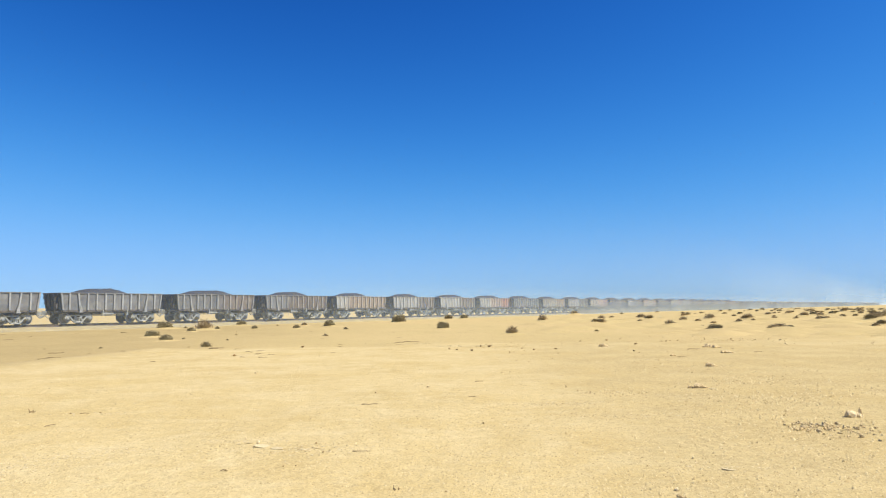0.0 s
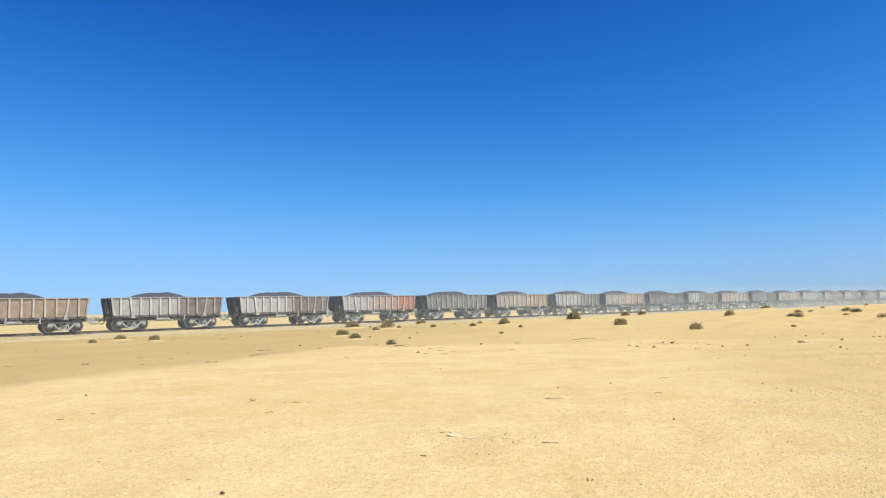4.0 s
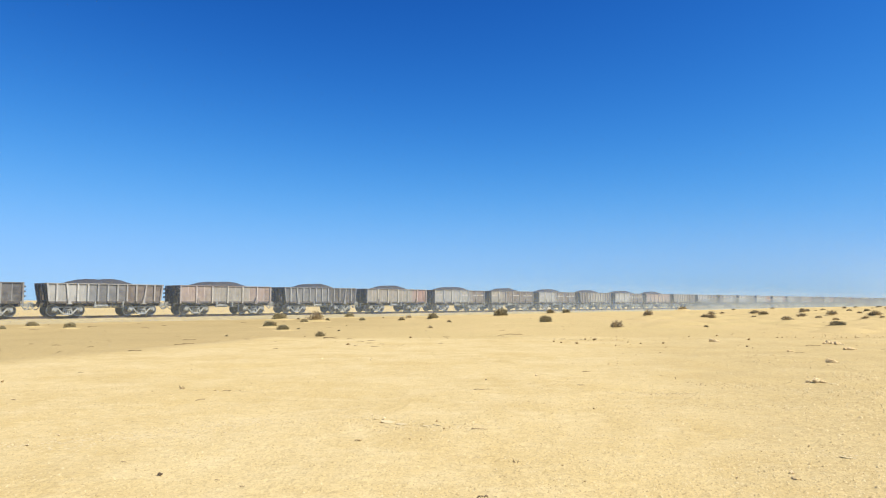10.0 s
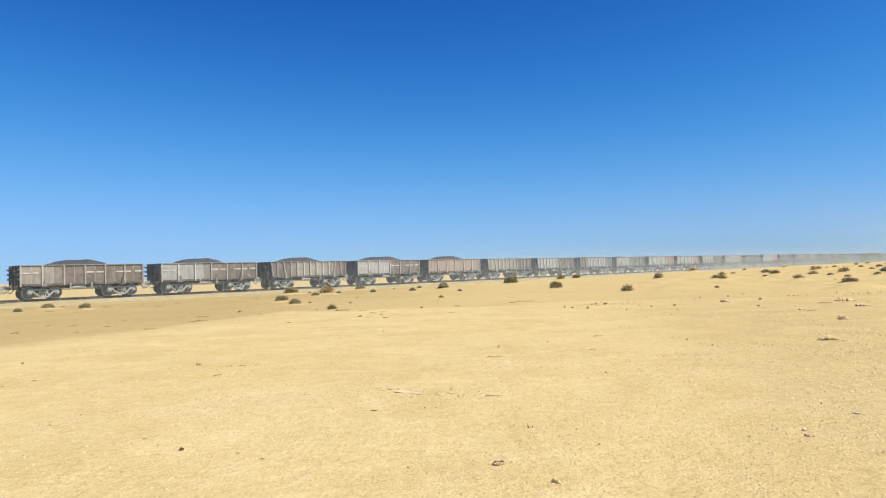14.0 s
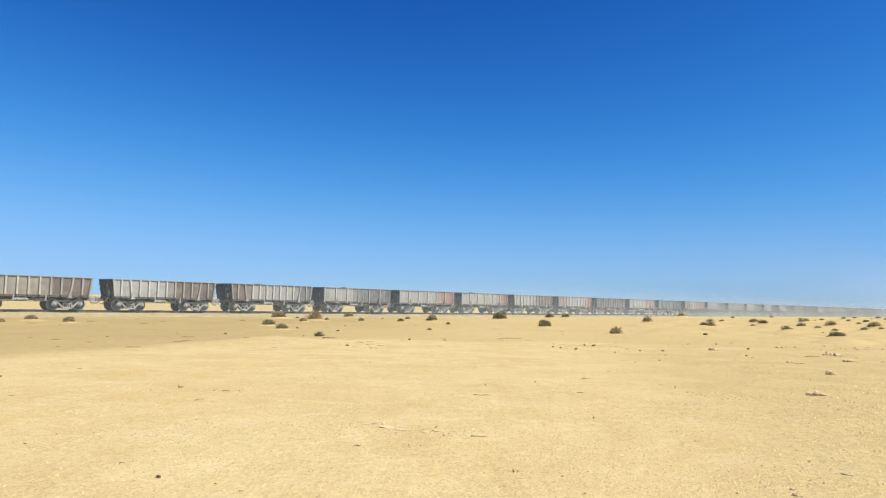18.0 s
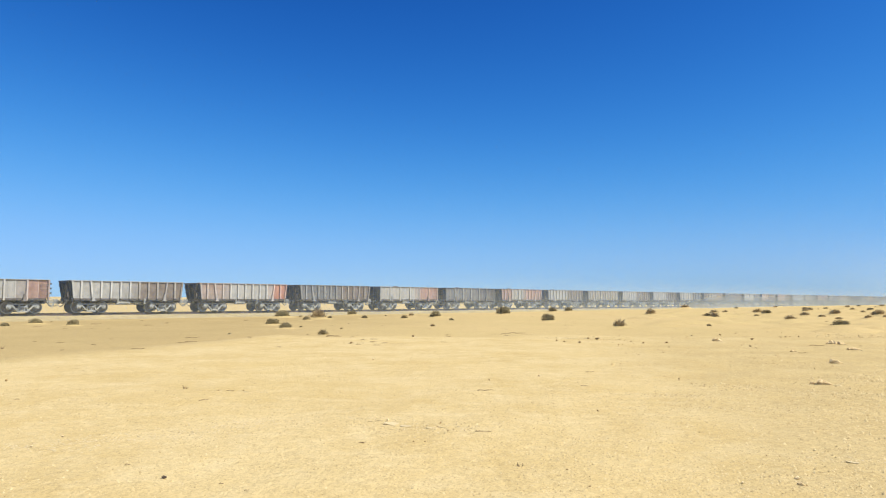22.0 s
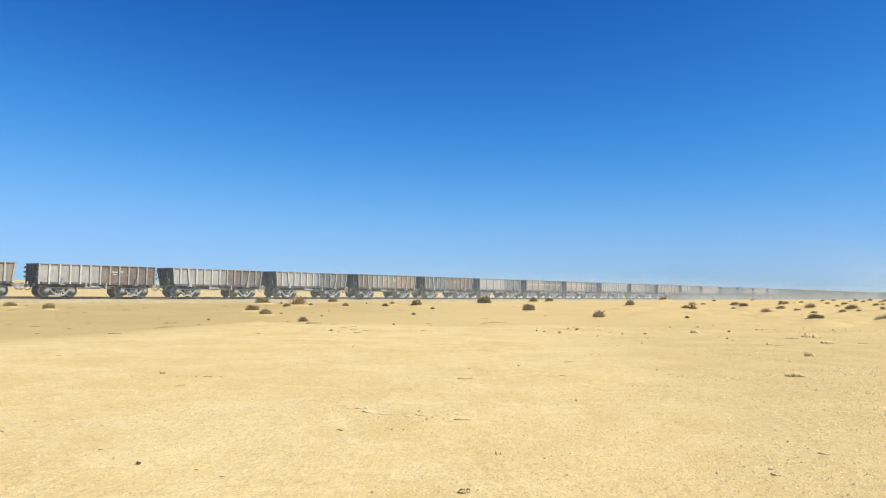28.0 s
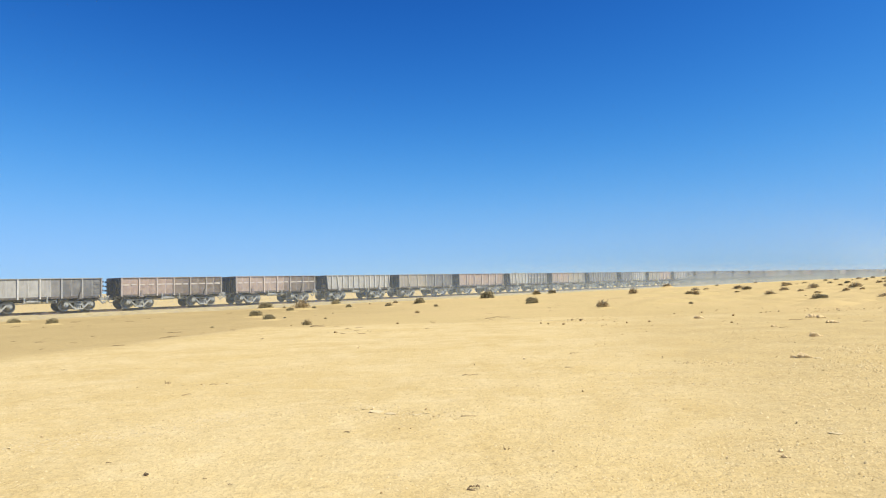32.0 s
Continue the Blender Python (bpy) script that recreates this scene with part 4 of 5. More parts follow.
# angular blocks, and flat shards of crust
BLOCKS = [(6.84, 29.11, 0.27), (10.9, 28.24, 0.43), (11.06, 27.96, 0.25), (10.11, 24.57, 0.33), (7.94, 23.73, 0.15), (7.57, 19.51, 0.23), (5.37, 14.45, 0.20), (-0.02, 5.1, 0.06),
    (2.2, 6.48, 0.05), (5.2, 14.5, 0.1)]
SHARDS = [(11.12, 27.65, 0.3), (6.96, 28.77, 0.15), (10.22, 24.35, 0.18), (-2.03, 8.84, 0.23), (-1.82, 8.69, 0.2), (-1.47, 8.6, 0.12), (-1.35, 8.67, 0.13), (-2.23, 9.03, 0.11),
    (3.03, 7.46, 0.16), (1.68, 6.34, 0.06), (2.21, 6.52, 0.05), (-2.35, 8.98, 0.08), (2.82, 7.8, 0.06), (-0.63, 5.21, 0.05), (5.55, 14.3, 0.16), (6.6, 10.5, 0.1)]


def lump_mesh(seed, mat):
    """A broken lump of a few angular chunks with sloping sunlit tops, undercut on the western side."""
    rng = random.Random(seed)
    bm = bmesh.new()
    for ox, oy, size in ((-0.16, 0.0, 0.78), (0.17, -0.05, 0.66), (0.05, 0.12, 0.72), (0.36, 0.02, 0.34)):
        pts = []
        for r, z, shift in ((0.36, -0.12, 0.07), (0.50, 0.10, 0.0), (0.38, 0.32, -0.10), (0.14, 0.48, -0.18)):
            for k in range(5):
                a = 2 * math.pi * (k + rng.uniform(-0.4, 0.4)) / 5
                g = r * rng.uniform(0.65, 1.2)
                pts.append(bm.verts.new((ox + size * (g * math.cos(a) + shift), oy + size * 0.8 * g * math.sin(a), size * (z + rng.uniform(-0.08, 0.08)))))
        bmesh.ops.convex_hull(bm, input=pts)
    bmesh.ops.delete(bm, geom=[v for v in bm.verts if not v.link_faces], context="VERTS")
    return mesh_of("lump", bm, mat)


def shard_mesh(seed, mat):
    rng = random.Random(seed)
    bm = bmesh.new()
    for k in range(9):
        a = 2 * math.pi * k / 9
        for z in (-0.06, 0.10):
            bm.verts.new((0.5 * math.cos(a) * rng.uniform(0.7, 1.05), 0.30 * math.sin(a) * rng.uniform(0.6, 1.1), z + rng.uniform(-0.03, 0.03)))
    bmesh.ops.convex_hull(bm, input=bm.verts[:])
    bmesh.ops.delete(bm, geom=[v for v in bm.verts if not v.link_faces], context="VERTS")
    return mesh_of("shard", bevel(bm, 0.015), mat)


def build_blocks():
    rng = random.Random(37)
    forms = [lump_mesh(70 + k, BLOCK) for k in range(4)]
    thin = [shard_mesh(80 + k, CHIP) for k in range(4)]
    pieces = []
    for x, y, w in BLOCKS:
        if w < 0.29:
            pieces.append((x, y, w))
            pieces.append((x + 0.6 * w, y - 0.2 * w, 0.3 * w))
        else:
            for f, g in ((-0.30, 0.55), (0.02, 0.62), (0.30, 0.48), (0.58, 0.25), (-0.55, 0.2)):
                pieces.append((x + f * w, y + rng.uniform(-0.2, 0.2) * w, g * w * rng.uniform(0.8, 1.15)))
    for k, (x, y, w) in enumerate(pieces):
        o = new("stone", forms[k % 4])
        o.matrix_basis = pose(x, y, float(ground_z(x, y)), 0, rng.uniform(-6, 6), rng.uniform(-25, 25)) @ Matrix.Diagonal((1.35 * w, 1.15 * w, w * rng.uniform(1.0, 1.35), 1))
        tagged(o, "angular tan stone lying on the sand", "stone", "stones on the sand")
    for k, (x, y, w) in enumerate(SHARDS):
        o = new("stone_shard", thin[k % 4])
        o.matrix_basis = pose(x, y, float(ground_z(x, y)) + 0.03 * w, rng.uniform(-5, 9), rng.uniform(-6, 6), rng.uniform(-30, 30)) @ Matrix.Diagonal((w, w * rng.uniform(0.6, 1.1), w * 0.24, 1))
        tagged(o, "flat pale shard of crust on the sand", "stone", "shards on the sand")
    x, y = -3.47, 5.84
    o = new("stone", rock_mesh(93, BASALT, 0.6))
    o.matrix_basis = pose(x, y, float(ground_z(x, y)) + 0.008, 0, 6, 160) @ Matrix.Diagonal((0.062, 0.05, 0.062, 1))
    tagged(o, "small blackish stone lying on pale sand", "stone", "stones on the sand")
    # the white block by the rubble, with an upright splinter
    x, y = 6.25, 10.72
    o = new("stone", lump_mesh(77, STONE))
    o.matrix_basis = pose(x, y, float(ground_z(x, y)), 0, -4, 8) @ Matrix.Diagonal((0.30, 0.26, 0.25, 1))
    tagged(o, "white chalky stone block beside the rubble heap", "stone", "stones on the sand")
    o = new("stone_shard", lump_mesh(78, STONE))
    o.matrix_basis = pose(x + 0.10, y + 0.02, float(ground_z(x, y)), 0, 4, 0) @ Matrix.Diagonal((0.05, 0.08, 0.34, 1))
    tagged(o, "upright white splinter of stone in the sand", "stone", "shards on the sand")


# patches of dark specks: x, y, spread along x and y
SPECKS = [(3.7, 13.8, 0.45, 0.4), (4.4, 12.1, 0.8, 0.45), (3.5, 10.8, 0.7, 0.3), (2.5, 11.0, 0.4, 0.15), (2.1, 12.3, 0.4, 0.2), (5.7, 18.8, 0.9, 0.6), (5.6, 14.4, 0.7, 0.4), (6.6, 21.6, 0.6, 0.5),
          (4.2, 9.0, 0.9, 0.6), (3.0, 6.8, 0.7, 0.5), (-1.5, 8.6, 0.8, 0.3), (0.4, 9.5, 2.2, 1.2)]


def build_stones():
    rng = random.Random(29)
    for mat, rows, word in ((STONE, STONES_PALE, "pale limestone"), (DSTONE, STONES_DARK, "dark brown")):
        forms = [rock_mesh(40 + k, mat) for k in range(4)]
        for x, y, w in rows:
            o = new("stone", rng.choice(forms))
            o.matrix_basis = pose(x, y, float(ground_z(x, y)) + 0.14 * w, rng.uniform(-12, 12), rng.uniform(-12, 12), rng.uniform(0, 360)) @ Matrix.Diagonal((w, w * rng.uniform(0.6, 0.9), w * (0.78 if w > 0.18 else rng.uniform(0.7, 1.0)), 1))
            tagged(o, f"{word} stone lying on the sand", "stone", "stones on the sand")
    # loose gravel
    shapes = [((1, 0, 0), (-1, 0.2, 0), (0.1, 1, 0), (0, -0.9, 0.1), (0.1, 0, 0.8), (0, 0, -0.6))]
    tris = ((0, 2, 4), (2, 1, 4), (1, 3, 4), (3, 0, 4), (2, 0, 5), (1, 2, 5), (3, 1, 5), (0, 3, 5))
    for name, count, mat, low, high in (("gravel", 3500, CHIP, 0.004, 0.010), ("dark_gravel", 1500, DSTONE, 0.003, 0.008)):
        co, fa = [], []
        for k in range(count):
            r = 3.2 * (34 / 3.2) ** (rng.random() ** 1.35)
            a = radians(rng.triangular(-46, 40, 26) if rng.random() < 0.7 else rng.uniform(-46, 40))
            x, y = r * math.sin(a), r * math.cos(a)
            if mat is DSTONE and k > 350:
                cx, cy, sx, sy = rng.choice(SPECKS)
                x, y = cx + rng.gauss(0, sx), cy + rng.gauss(0, sy)
                r = math.hypot(x, y)
            if edge_side(x, y) > 0 and rng.random() < 0.85:
                continue
            s = rng.uniform(low, high) * (0.9 + r / 45) * (1.7 if rng.random() < 0.04 else 1)
            m = pose(x, y, 0, rng.uniform(-25, 25), rng.uniform(-25, 25), rng.uniform(0, 360))
            b = len(co)
            for p in shapes[0]:
                v = m @ (Vector(p) * s * rng.uniform(0.75, 1.2))
                co.append((v.x, v.y, v.z))
            fa += [tuple(b + q for q in t) for t in tris]
        arr = np.array(co)
        arr[:, 2] += ground_z(arr[:, 0], arr[:, 1])
        me = bpy.data.meshes.new(name)
        me.from_pydata(arr.tolist(), [], fa)
        me.materials.append(mat)
        tagged(new(name, me), "small loose gravel scattered on the sand", "gravel", kind="stuff")


build_stones()
build_blocks()


def build_crumbs(name, count, near, far, low, high, tall, mat, seed, label):
    """Low rounded crumbs of sand crust, thicker in patches."""
    rng = np.random.default_rng(seed)
    r = near + (far - near) * rng.random(count) ** 0.85
    a = np.radians(rng.uniform(-46, 41, count))
    x, y = r * np.sin(a), r * np.cos(a)
    patch = 0.55 + 0.25 * np.sin(0.9 * x + 0.5 * y + 1.1) * np.sin(0.7 * y - 0.45 * x) + 0.2 * np.sin(2.1 * x - 0.6 * y) * np.sin(1.7 * y + 0.8 * x) + 0.12 * x / r
    thin = 1.0 if name == "sand_clods" else (1 - 0.9 * step(r, 5, 17)) * (0.45 + 0.55 * step(np.degrees(a) + 1.5 * r, 5, 30))
    keep = (rng.random(count) < patch * thin) & ((edge_side(x, y) < 0.5) | ((x > 1) & (name == "sand_clods")))
    x, y, r = x[keep], y[keep], r[keep]
    n = len(x)
    s = (low + (high - low) * rng.random(n) ** 2.2) * (0.8 + r / 30) * np.where((x < 1.5) & (name == "sand_clods"), 0.5, 1.0)
    crumb_mesh(name, x, y, s, tall, mat, rng, label)


def crumb_mesh(name, x, y, s, tall, mat, rng, label):
    n = len(x)
    ring = np.arange(5)[None, :] * (2 * np.pi / 5) + rng.uniform(0, 6.28, (n, 1)) + rng.uniform(-0.3, 0.3, (n, 5))
    rad = s[:, None] * rng.uniform(0.65, 1.15, (n, 5))
    co = np.empty((n, 6, 3))
    co[:, :5, 0] = x[:, None] + rad * np.cos(ring)
    co[:, :5, 1] = y[:, None] + 0.8 * rad * np.sin(ring)
    co[:, 5, 0] = x + s * rng.uniform(-0.3, 0.3, n)
    co[:, 5, 1] = y + s * rng.uniform(-0.3, 0.3, n)
    z = ground_z(x, y)
    co[:, :5, 2] = z[:, None] - 0.12 * s[:, None]
    co[:, 5, 2] = z + s * tall * rng.uniform(0.6, 1.25, n)
    base = np.arange(n)[:, None, None] * 6
    tri = np.array([(k, (k + 1) % 5, 5) for k in range(5)])[None]
    me = bpy.data.meshes.new(name)
    co = co.reshape(-1, 3)
    me.from_pydata(co.tolist(), [], (base + tri).reshape(-1, 3).tolist())
    me.materials.append(mat)
    me.polygons.foreach_set("use_smooth", np.ones(len(me.polygons), dtype=bool))
    mark_sand(me, co)
    tagged(new(name, me), label, "sand crumbs", kind="stuff")


build_crumbs("sand_crumbs", 250000, 2.6, 20.0, 0.004, 0.019, 0.75, PEBBLE, 301, "small pale crumbs of sand crust on the ground")
build_crumbs("sand_clods", 3000, 8.0, 62.0, 0.010, 0.050, 0.62, CLOD, 302, "small brownish clods scattered on the sand")

# patches of coarser rubble: x, y, spread along x and y, count
RUBBLE = [(6.0, 12.5, 0.55, 0.5, 420), (7.17, 15.9, 0.6, 0.7, 260), (6.6, 15.5, 0.7, 0.4, 220), (3.7, 13.7, 0.5, 0.35, 160), (5.3, 9.8, 0.75, 0.35, 260), (5.4, 10.8, 0.5, 0.5, 180),
          (6.9, 13.3, 0.7, 0.6, 240), (8.1, 14.1, 0.8, 0.7, 200), (7.3, 19.3, 1.2, 0.8, 120), (4.2, 8.2, 0.9, 0.8, 200), (3.2, 6.6, 0.8, 0.7, 160), (-1.7, 8.7, 0.7, 0.25, 90)]


def build_rubble():
    rng = np.random.default_rng(311)
    x = np.concatenate([rng.normal(cx, sx, n) for cx, cy, sx, sy, n in RUBBLE])
    y = np.concatenate([rng.normal(cy, sy, n) for cx, cy, sx, sy, n in RUBBLE])
    s = (0.009 + 0.022 * rng.random(len(x)) ** 2.5) * (0.65 + np.hypot(x, y) / 32)
    crumb_mesh("loose_rubble", x, y, s, 1.15, PEBBLE, rng, "patches of coarse pale rubble on the sand")


build_rubble()

# x, y, half spread, count, largest stone
PILES = [(5.2, 9.85, 0.40, 120, 0.062), (5.4, 9.7, 0.55, 40, 0.085), (4.9, 12.4, 0.9, 45, 0.030), (14.6, 34.5, 3.2, 60, 0.10), (1.6, 28.4, 1.8, 16, 0.11)]


def build_piles():
    rng = random.Random(55)
    forms = [lump_mesh(60 + k, BLOCK) for k in range(5)]
    for cx, cy, sp, n, big in PILES:
        for k in range(n):
            x, y = cx + rng.gauss(0, sp * 0.5), cy + rng.gauss(0, sp * (0.5 if cy < 20 else 0.75))
            w = big * rng.uniform(0.35, 1.0)
            o = new("stone", rng.choice(forms))
            o.matrix_basis = pose(x, y, float(ground_z(x, y)) + 0.10 * w, rng.uniform(-12, 12), rng.uniform(-12, 12), rng.uniform(-60, 60)) @ Matrix.Diagonal((w, w * rng.uniform(0.7, 1.0), w * rng.uniform(0.7, 1.05), 1))
            tagged(o, "small pale stone in a loose heap of rubble", "stone", "stones of the rubble heap")


build_piles()

# broken crust: x, y, half length, half depth, count
FLAKES = [(-1.6, 8.6, 0.9, 0.30, 200), (-5.64, 6.86, 0.55, 0.16, 130), (-5.38, 7.15, 0.55, 0.16, 130), (-5.12, 7.47, 0.55, 0.16, 130), (-4.78, 7.70, 0.55, 0.16, 130), (-4.45, 8.01, 0.55, 0.16, 130), (-4.14, 8.42, 0.55, 0.16, 130), (-3.84, 8.79, 0.55, 0.16, 130), (-5.6, 11.5, 0.7, 0.15, 70), (-6.0, 24.4, 1.6, 0.5, 90), (1.4, 29.9, 2.2, 0.5, 160), (-1.2, 33.4, 1.8, 0.5, 120),
          (3.2, 7.6, 0.5, 0.15, 60), (2.1, 12.3, 0.9, 0.25, 130), (3.4, 11.0, 1.0, 0.2, 60), (4.9, 13.2, 1.2, 0.4, 60), (-2.25, 9.15, 0.35, 0.12, 60), (5.4, 14.4, 0.8, 0.2, 60), (8.5, 18.0, 2.5, 0.8, 50), (4.0, 12.0, 2.0, 0.6, 50)]


def build_flakes():
    """Thin tilted chips of broken crust, lying in drifts."""
    rng = random.Random(91)
    co, fa = [], []
    for cx, cy, hx, hy, n in FLAKES:
        for k in range(n):
            x, y = cx + rng.gauss(0, hx * 0.6), cy + rng.gauss(0, hy * 0.6)
            d = math.hypot(x, y)
            s = rng.uniform(0.007, 0.021) * (0.6 + d / 18)
            m = pose(x, y, float(ground_z(x, y)) + 0.08 * s, rng.uniform(-4, 4), rng.uniform(-4, 4), rng.uniform(0, 360))
            b, sides = len(co), rng.choice((4, 5, 6))
            for z in (-0.10, 0.05):
                for q in range(sides):
                    a = 2 * math.pi * (q + rng.uniform(-0.2, 0.2)) / sides
                    v = m @ Vector((s * math.cos(a) * rng.uniform(0.7, 1.1), s * 0.7 * math.sin(a), s * z))
                    co.append(tuple(v))
            fa.append(tuple(b + sides + q for q in range(sides)))
            fa += [(b + q, b + (q + 1) % sides, b + sides + (q + 1) % sides, b + sides + q) for q in range(sides)]
    me = bpy.data.meshes.new("crust_flakes")
    me.from_pydata(co, [], fa)
    me.materials.append(CHIP)
    tagged(new("crust_flakes", me), "pale chips of broken crust on the sand", "crust flakes", kind="stuff")


build_flakes()

TWIGS = [(-13.69, 24.95, 0.45), (-13.31, 23.66, 0.4), (-9.39, 29.38, 0.6), (0.96, 15.85, 0.2),
         (0.68, 13.05, 0.13), (-1.1, 12.28, 0.28), (-0.79, 8.42, 0.18), (-5.53, 10.48, 0.14), (-2.09, 7.6, 0.08), (-5.56, 11.46, 0.14), (-2.86, 5.74, 0.05),
         (-2.55, 5.57, 0.04), (-4.08, 6.23, 0.07), (-8.67, 9.46, 0.15), (-8.6, 10.11, 0.09), (-20.0, 24.4, 0.21), (-18.04, 20.46, 0.3), (-18.22, 23.55, 0.3),
         (-8.97, 28.0, 0.61), (-6.99, 24.06, 0.21), (-6.39, 24.86, 0.26), (-6.87, 26.88, 0.28), (-5.85, 24.56, 0.21), (-5.87, 23.46, 0.28), (-7.1, 26.29, 0.36), (-6.54, 23.47, 0.18),
    (-4.66, 32.79, 0.27), (-3.87, 25.74, 0.19), (-1.49, 35.14, 0.8), (-2.01, 34.16, 0.45), (9.78, 26.89, 0.55), (11.35, 24.9, 0.27), (7.99, 23.08, 0.24),
    (-16.39, 22.94, 0.26), (-15.75, 20.48, 0.19), (-17.8, 26.1, 0.16), (-12.91, 20.23, 0.4), (-24.31, 39.14, 0.46), (-28.32, 39.79, 0.57), (-24.81, 42.03, 0.32), (-27.01, 41.57, 0.2),
    (-28.78, 45.62, 0.31), (-28.97, 35.51, 0.46), (-33.15, 42.05, 0.35), (-14.99, 27.36, 0.57), (-26.59, 34.78, 0.22), (-24.16, 35.05, 0.18), (-10.31, 14.11, 0.12), (-12.38, 27.4, 0.25), (-22.34, 48.89, 0.55)]
STUBS = [(-0.27, 6.88, 0.09), (-6.58, 11.79, 0.13), (-18.1, 20.6, 0.18)]


def build_twigs():
    rng = random.Random(4)
    for x, y, L in TWIGS:
        bm = bmesh.new()
        p = Vector((-L / 2, 0, 0.01))
        r = 0.004 + (0.004 + 0.00045 * math.hypot(x, y)) * min(L, 0.5)
        for k in range(4):
            q = p + Vector((L / 4, rng.uniform(-0.16, 0.16) * L, 0.0))
            q.z = 0.012 + abs(rng.gauss(0, 0.035)) * L
            rod(bm, p, q, r, r * 0.85, seg=5)
            if rng.random() < 0.7:
                rod(bm, q, q + Vector((rng.uniform(0, 0.2) * L, rng.uniform(-0.25, 0.25) * L, rng.uniform(0.01, 0.05) * L)), r * 0.6, r * 0.3, seg=4)
            p, r = q, r * 0.85
        o = part("dry_twig", bm, TWIG)
        o.matrix_basis = pose(x, y, float(ground_z(x, y)), 0, 0, rng.uniform(-25, 25))
        tagged(o, "thin dry brown twig lying on the sand", "twig", "twigs on the sand")


build_twigs()


def build_stubs():
    """Dead tufts: a few short stalks sticking out of the sand."""
    rng = random.Random(8)
    for x, y, w in STUBS:
        bm = bmesh.new()
        for k in range(9):
            p = Vector((rng.uniform(-0.4, 0.4) * w, rng.uniform(-0.25, 0.25) * w, -0.01))
            q = p + Vector((rng.uniform(-0.3, 0.3) * w, rng.uniform(-0.3, 0.3) * w, rng.uniform(0.2, 0.6) * w))
            rod(bm, p, q, 0.035 * w + 0.001, 0.02 * w, seg=5)
        o = part("dead_tuft", bm, TWIG)
        o.matrix_basis = pose(x, y, float(ground_z(x, y)))
        tagged(o, "small dead brown tuft of stalks in the sand", "dead plant", "dead tufts on the sand")


build_stubs()


def build_root():
    """A dead, twisted root whose branches stick half out of the sand."""
    rng = random.Random(12)
    root = tagged(new("dead_root"), "small dead twisted root half out of the sand", "dead plant")
    root.matrix_basis = pose(-0.50, 5.55, float(ground_z(-0.50, 5.55)))
    lines = [[(-0.045, 0.0, 0.002), (-0.032, 0.01, 0.020), (-0.012, 0.005, 0.029)], [(-0.016, 0.0, -0.006), (-0.004, 0.01, 0.027), (0.012, 0.012, 0.024)],
             [(0.020, 0.01, 0.020), (0.034, 0.012, 0.032), (0.050, 0.015, 0.022), (0.047, 0.01, -0.004)], [(-0.046, -0.005, 0.008), (-0.015, -0.02, 0.006), (0.018, -0.025, 0.003)]]
    for pts in lines:
        bm = bmesh.new()
        rings = []
        for k, p in enumerate(pts):
            r = rng.uniform(0.0055, 0.0095)
            rings.append([bm.verts.new((p[0] + 0.4 * r * math.sin(k), p[1] + r * math.cos(2 * math.pi * q / 6), p[2] + r * math.sin(2 * math.pi * q / 6))) for q in range(6)])
        for a, b in zip(rings, rings[1:]):
            for q in range(6):
                bm.faces.new((a[q], a[(q + 1) % 6], b[(q + 1) % 6], b[q]))
        bm.faces.new(rings[0])
        bm.faces.new(rings[-1])
        bmesh.ops.recalc_face_normals(bm, faces=bm.faces)
        part("branch", bm, TWIG, root)


build_root()


def build_debris():
    """Short bits of dead stalk strewn over the softer sand near the track."""
    rng = random.Random(63)
    bm = bmesh.new()
    for k in range(90):
        s, off = rng.uniform(-30, 60), rng.uniform(-38, -6)
        x, y, _ = on_track(s, off, 0)
        L, a = rng.uniform(0.06, 0.28) * rng.choice((0.6, 1, 1.3)), rng.uniform(0, math.pi)
        z = float(ground_z(x, y))
        d = Vector((math.cos(a), math.sin(a), 0)) * L
        p = Vector((x, y, z + 0.012))
        mid = p + d * 0.5 + Vector((rng.uniform(-0.1, 0.1) * L, rng.uniform(-0.1, 0.1) * L, rng.uniform(0, 0.02)))
        r = rng.uniform(0.004, 0.009)
        rod(bm, p, mid, r, r * 0.8, seg=4)
        rod(bm, mid, p + d, r * 0.8, r * 0.4, seg=4)
    tagged(part("plant_debris", bm, TWIG), "short dead stalks strewn on the sand", "plant debris", kind="stuff")


build_debris()


# ---------------------------------------------------------------- sheets of dust and painted haze along the track
def build_haze_sheet(name, off, high, opacity, near, far, least, drifts):
    """A thin sheet of dust and painted haze beside the track, thicker towards the distance."""
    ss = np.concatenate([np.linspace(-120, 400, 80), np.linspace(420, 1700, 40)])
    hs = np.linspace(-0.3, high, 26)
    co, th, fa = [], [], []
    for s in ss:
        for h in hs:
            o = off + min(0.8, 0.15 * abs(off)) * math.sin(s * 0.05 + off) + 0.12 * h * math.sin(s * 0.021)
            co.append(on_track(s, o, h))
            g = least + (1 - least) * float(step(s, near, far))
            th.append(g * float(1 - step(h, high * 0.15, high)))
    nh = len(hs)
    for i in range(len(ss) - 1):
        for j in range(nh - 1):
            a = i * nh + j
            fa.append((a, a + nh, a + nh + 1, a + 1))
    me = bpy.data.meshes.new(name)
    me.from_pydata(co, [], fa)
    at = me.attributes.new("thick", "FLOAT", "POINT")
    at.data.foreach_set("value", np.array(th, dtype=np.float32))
    me.materials.append(make_haze_sheet(name, opacity, drifts))
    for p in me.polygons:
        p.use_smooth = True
    tagged(new(name, me), "thin translucent sheet of dust and painted haze beside the train", "dust", kind="stuff")


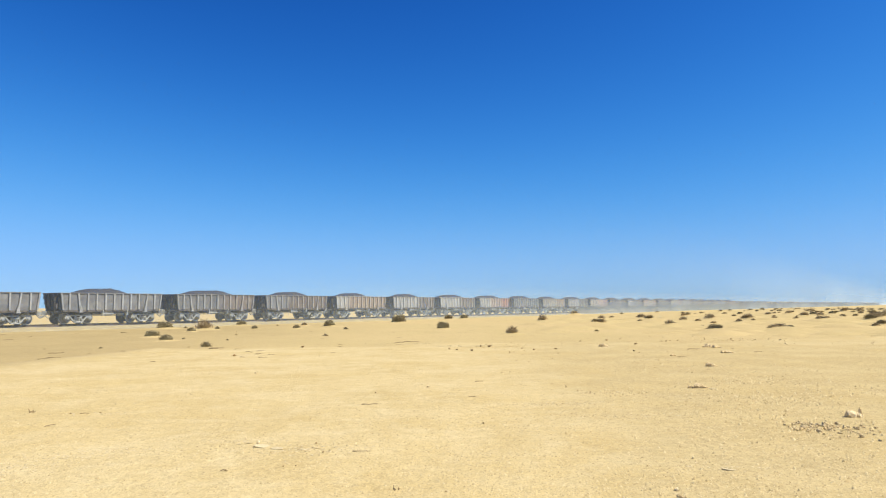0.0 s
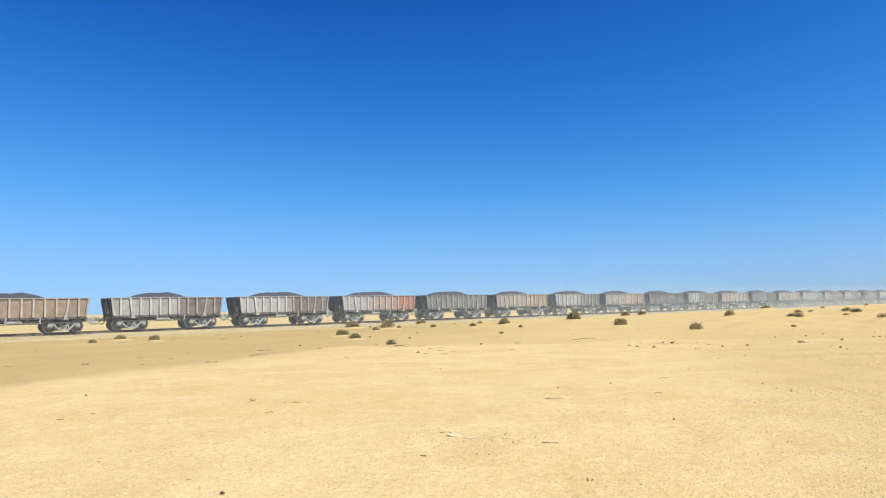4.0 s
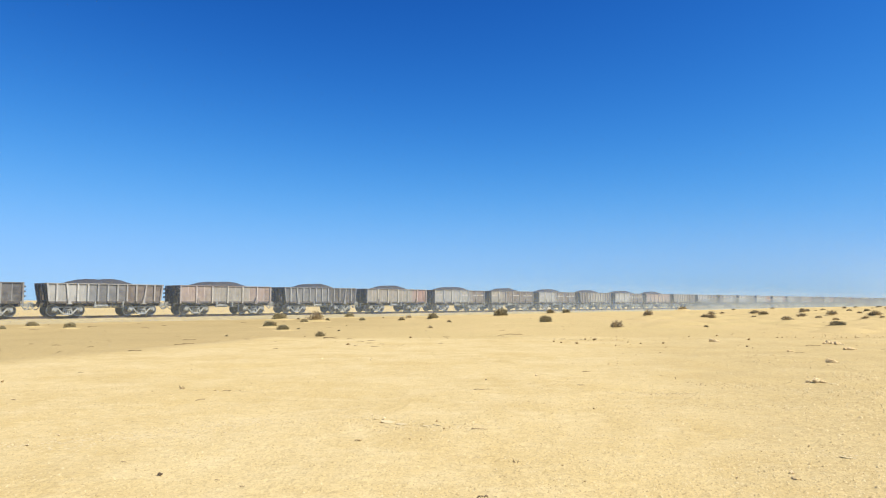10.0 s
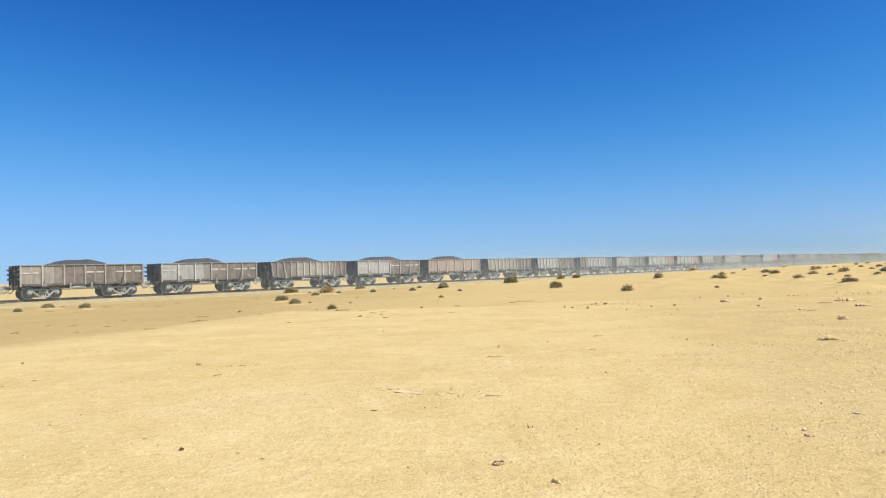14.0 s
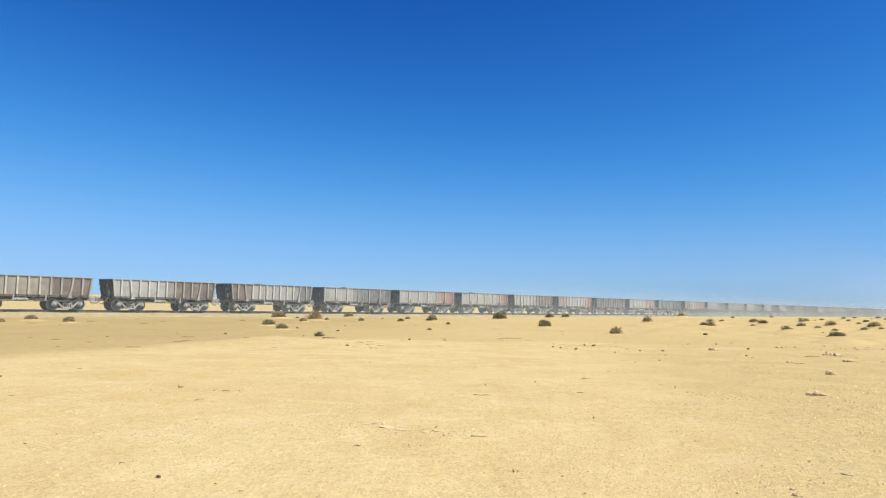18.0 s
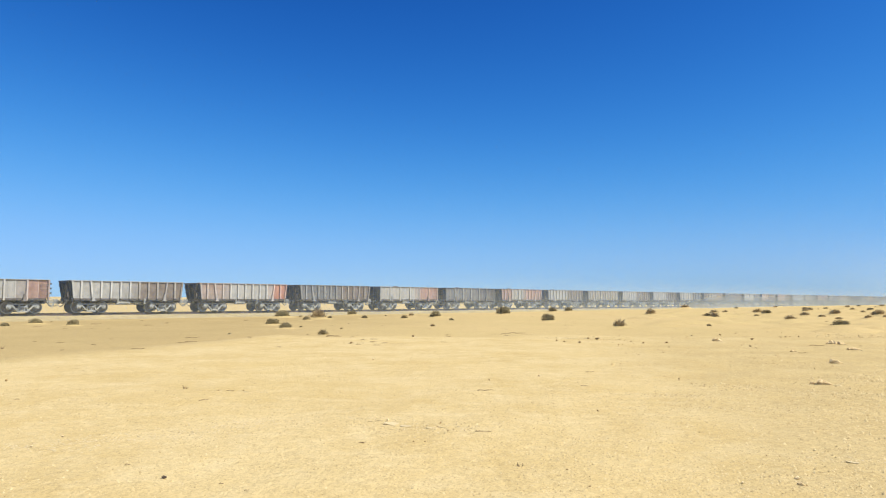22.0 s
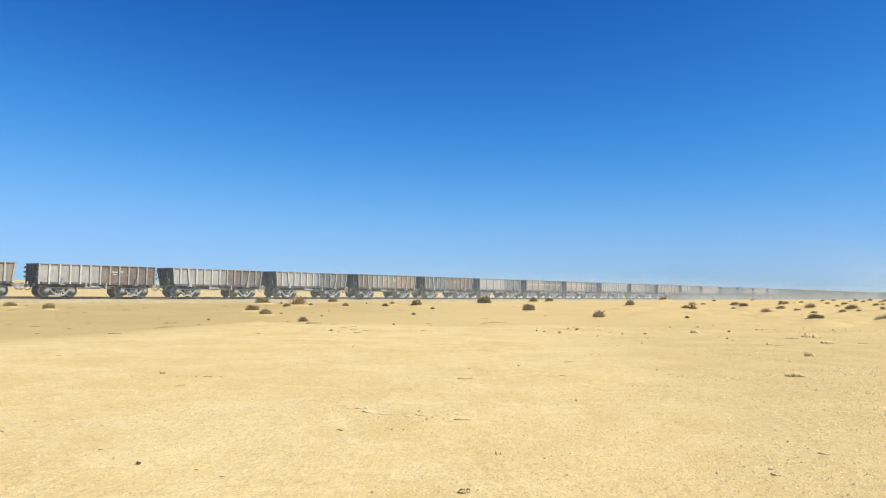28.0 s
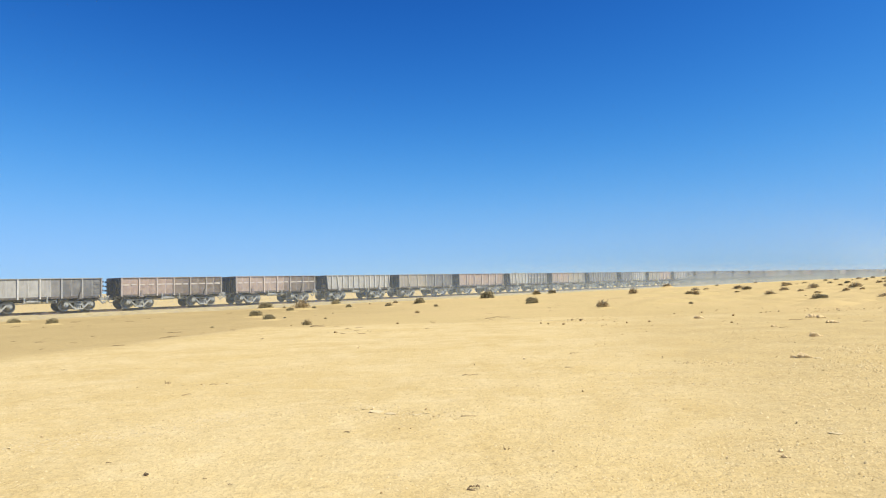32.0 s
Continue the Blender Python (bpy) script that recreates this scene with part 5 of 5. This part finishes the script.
def build_horizon_haze_sheet():
    """A translucent ring painted as dusty haze over the far plain, all round the horizon."""
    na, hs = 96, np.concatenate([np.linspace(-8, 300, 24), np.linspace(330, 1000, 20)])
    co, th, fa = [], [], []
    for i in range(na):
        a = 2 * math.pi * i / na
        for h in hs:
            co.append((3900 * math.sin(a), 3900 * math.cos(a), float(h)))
            # thinned to the west so the painted haze brightens that sky less
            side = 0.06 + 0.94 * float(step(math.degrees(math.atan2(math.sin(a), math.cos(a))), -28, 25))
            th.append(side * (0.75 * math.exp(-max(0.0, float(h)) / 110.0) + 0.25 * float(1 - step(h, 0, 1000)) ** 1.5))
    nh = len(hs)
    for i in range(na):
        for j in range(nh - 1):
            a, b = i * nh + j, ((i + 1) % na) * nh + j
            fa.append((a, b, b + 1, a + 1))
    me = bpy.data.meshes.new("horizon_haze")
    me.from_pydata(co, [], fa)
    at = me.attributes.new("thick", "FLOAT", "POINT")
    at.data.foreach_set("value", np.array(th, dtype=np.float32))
    me.materials.append(make_haze_sheet("horizon_haze", 0.32, 0.0, (0.75, 0.78, 0.82)))
    tagged(new("horizon_haze", me), "translucent ring sheet painted as pale dusty haze round the horizon", "haze", kind="stuff")


build_horizon_haze_sheet()
# near and far sheets veil the train and skyline with painted haze
build_haze_sheet("near_dust", -2.7, 5.5, 0.52, -20.0, 190.0, 0.11, 0.3)
build_haze_sheet("low_dust", -2.1, 1.9, 0.22, 30.0, 220.0, 0.0, 0.4)
build_haze_sheet("far_dust", 9.0, 32.0, 0.34, 70.0, 700.0, 0.02, 0.0)


# ---------------------------------------------------------------- what moves
def run_of_train(t):
    """Metres along the track of the rear of wagon 0's side at t seconds."""
    return PITCH * (2.4671 - 1.30308 * t - 1.28199e-4 * t * t - 1.75170e-5 * t ** 3)


def motions():
    times = [0, 4, 8, 12, 16, 20, 24, 28, 32]
    for num, w in WAGONS:
        rows = []
        for t in times:
            s = run_of_train(t) + num * PITCH - HALF
            rows.append((t, pose(*on_track(s, 0, RAIL_Z), 0, 0, TURN)))
        walk(w, rows)
    # all wheelsets roll alike: two kept turns, for the two seats of a bogie
    kept = {}
    for num, w in WAGONS:
        for o in w.children_recursive:
            if not o.name.startswith("wheelset"):
                continue
            seat = o.matrix_basis.translation.x > 0
            if seat not in kept:
                x = 0.9 if seat else -0.9
                rows = []
                for k in range(32 * FPS + 1):
                    t = k / FPS
                    roll = (run_of_train(t) - run_of_train(0)) / 0.46
                    rows.append((t, pose(x, 0, 0.46, 0, math.degrees(roll), 0)))
                walk(o, rows)
                kept[seat] = o.animation_data
            else:
                o.rotation_mode = "QUATERNION"
                o.animation_data_create()
                o.animation_data.action = kept[seat].action
                o.animation_data.action_slot = kept[seat].action_slot


motions()
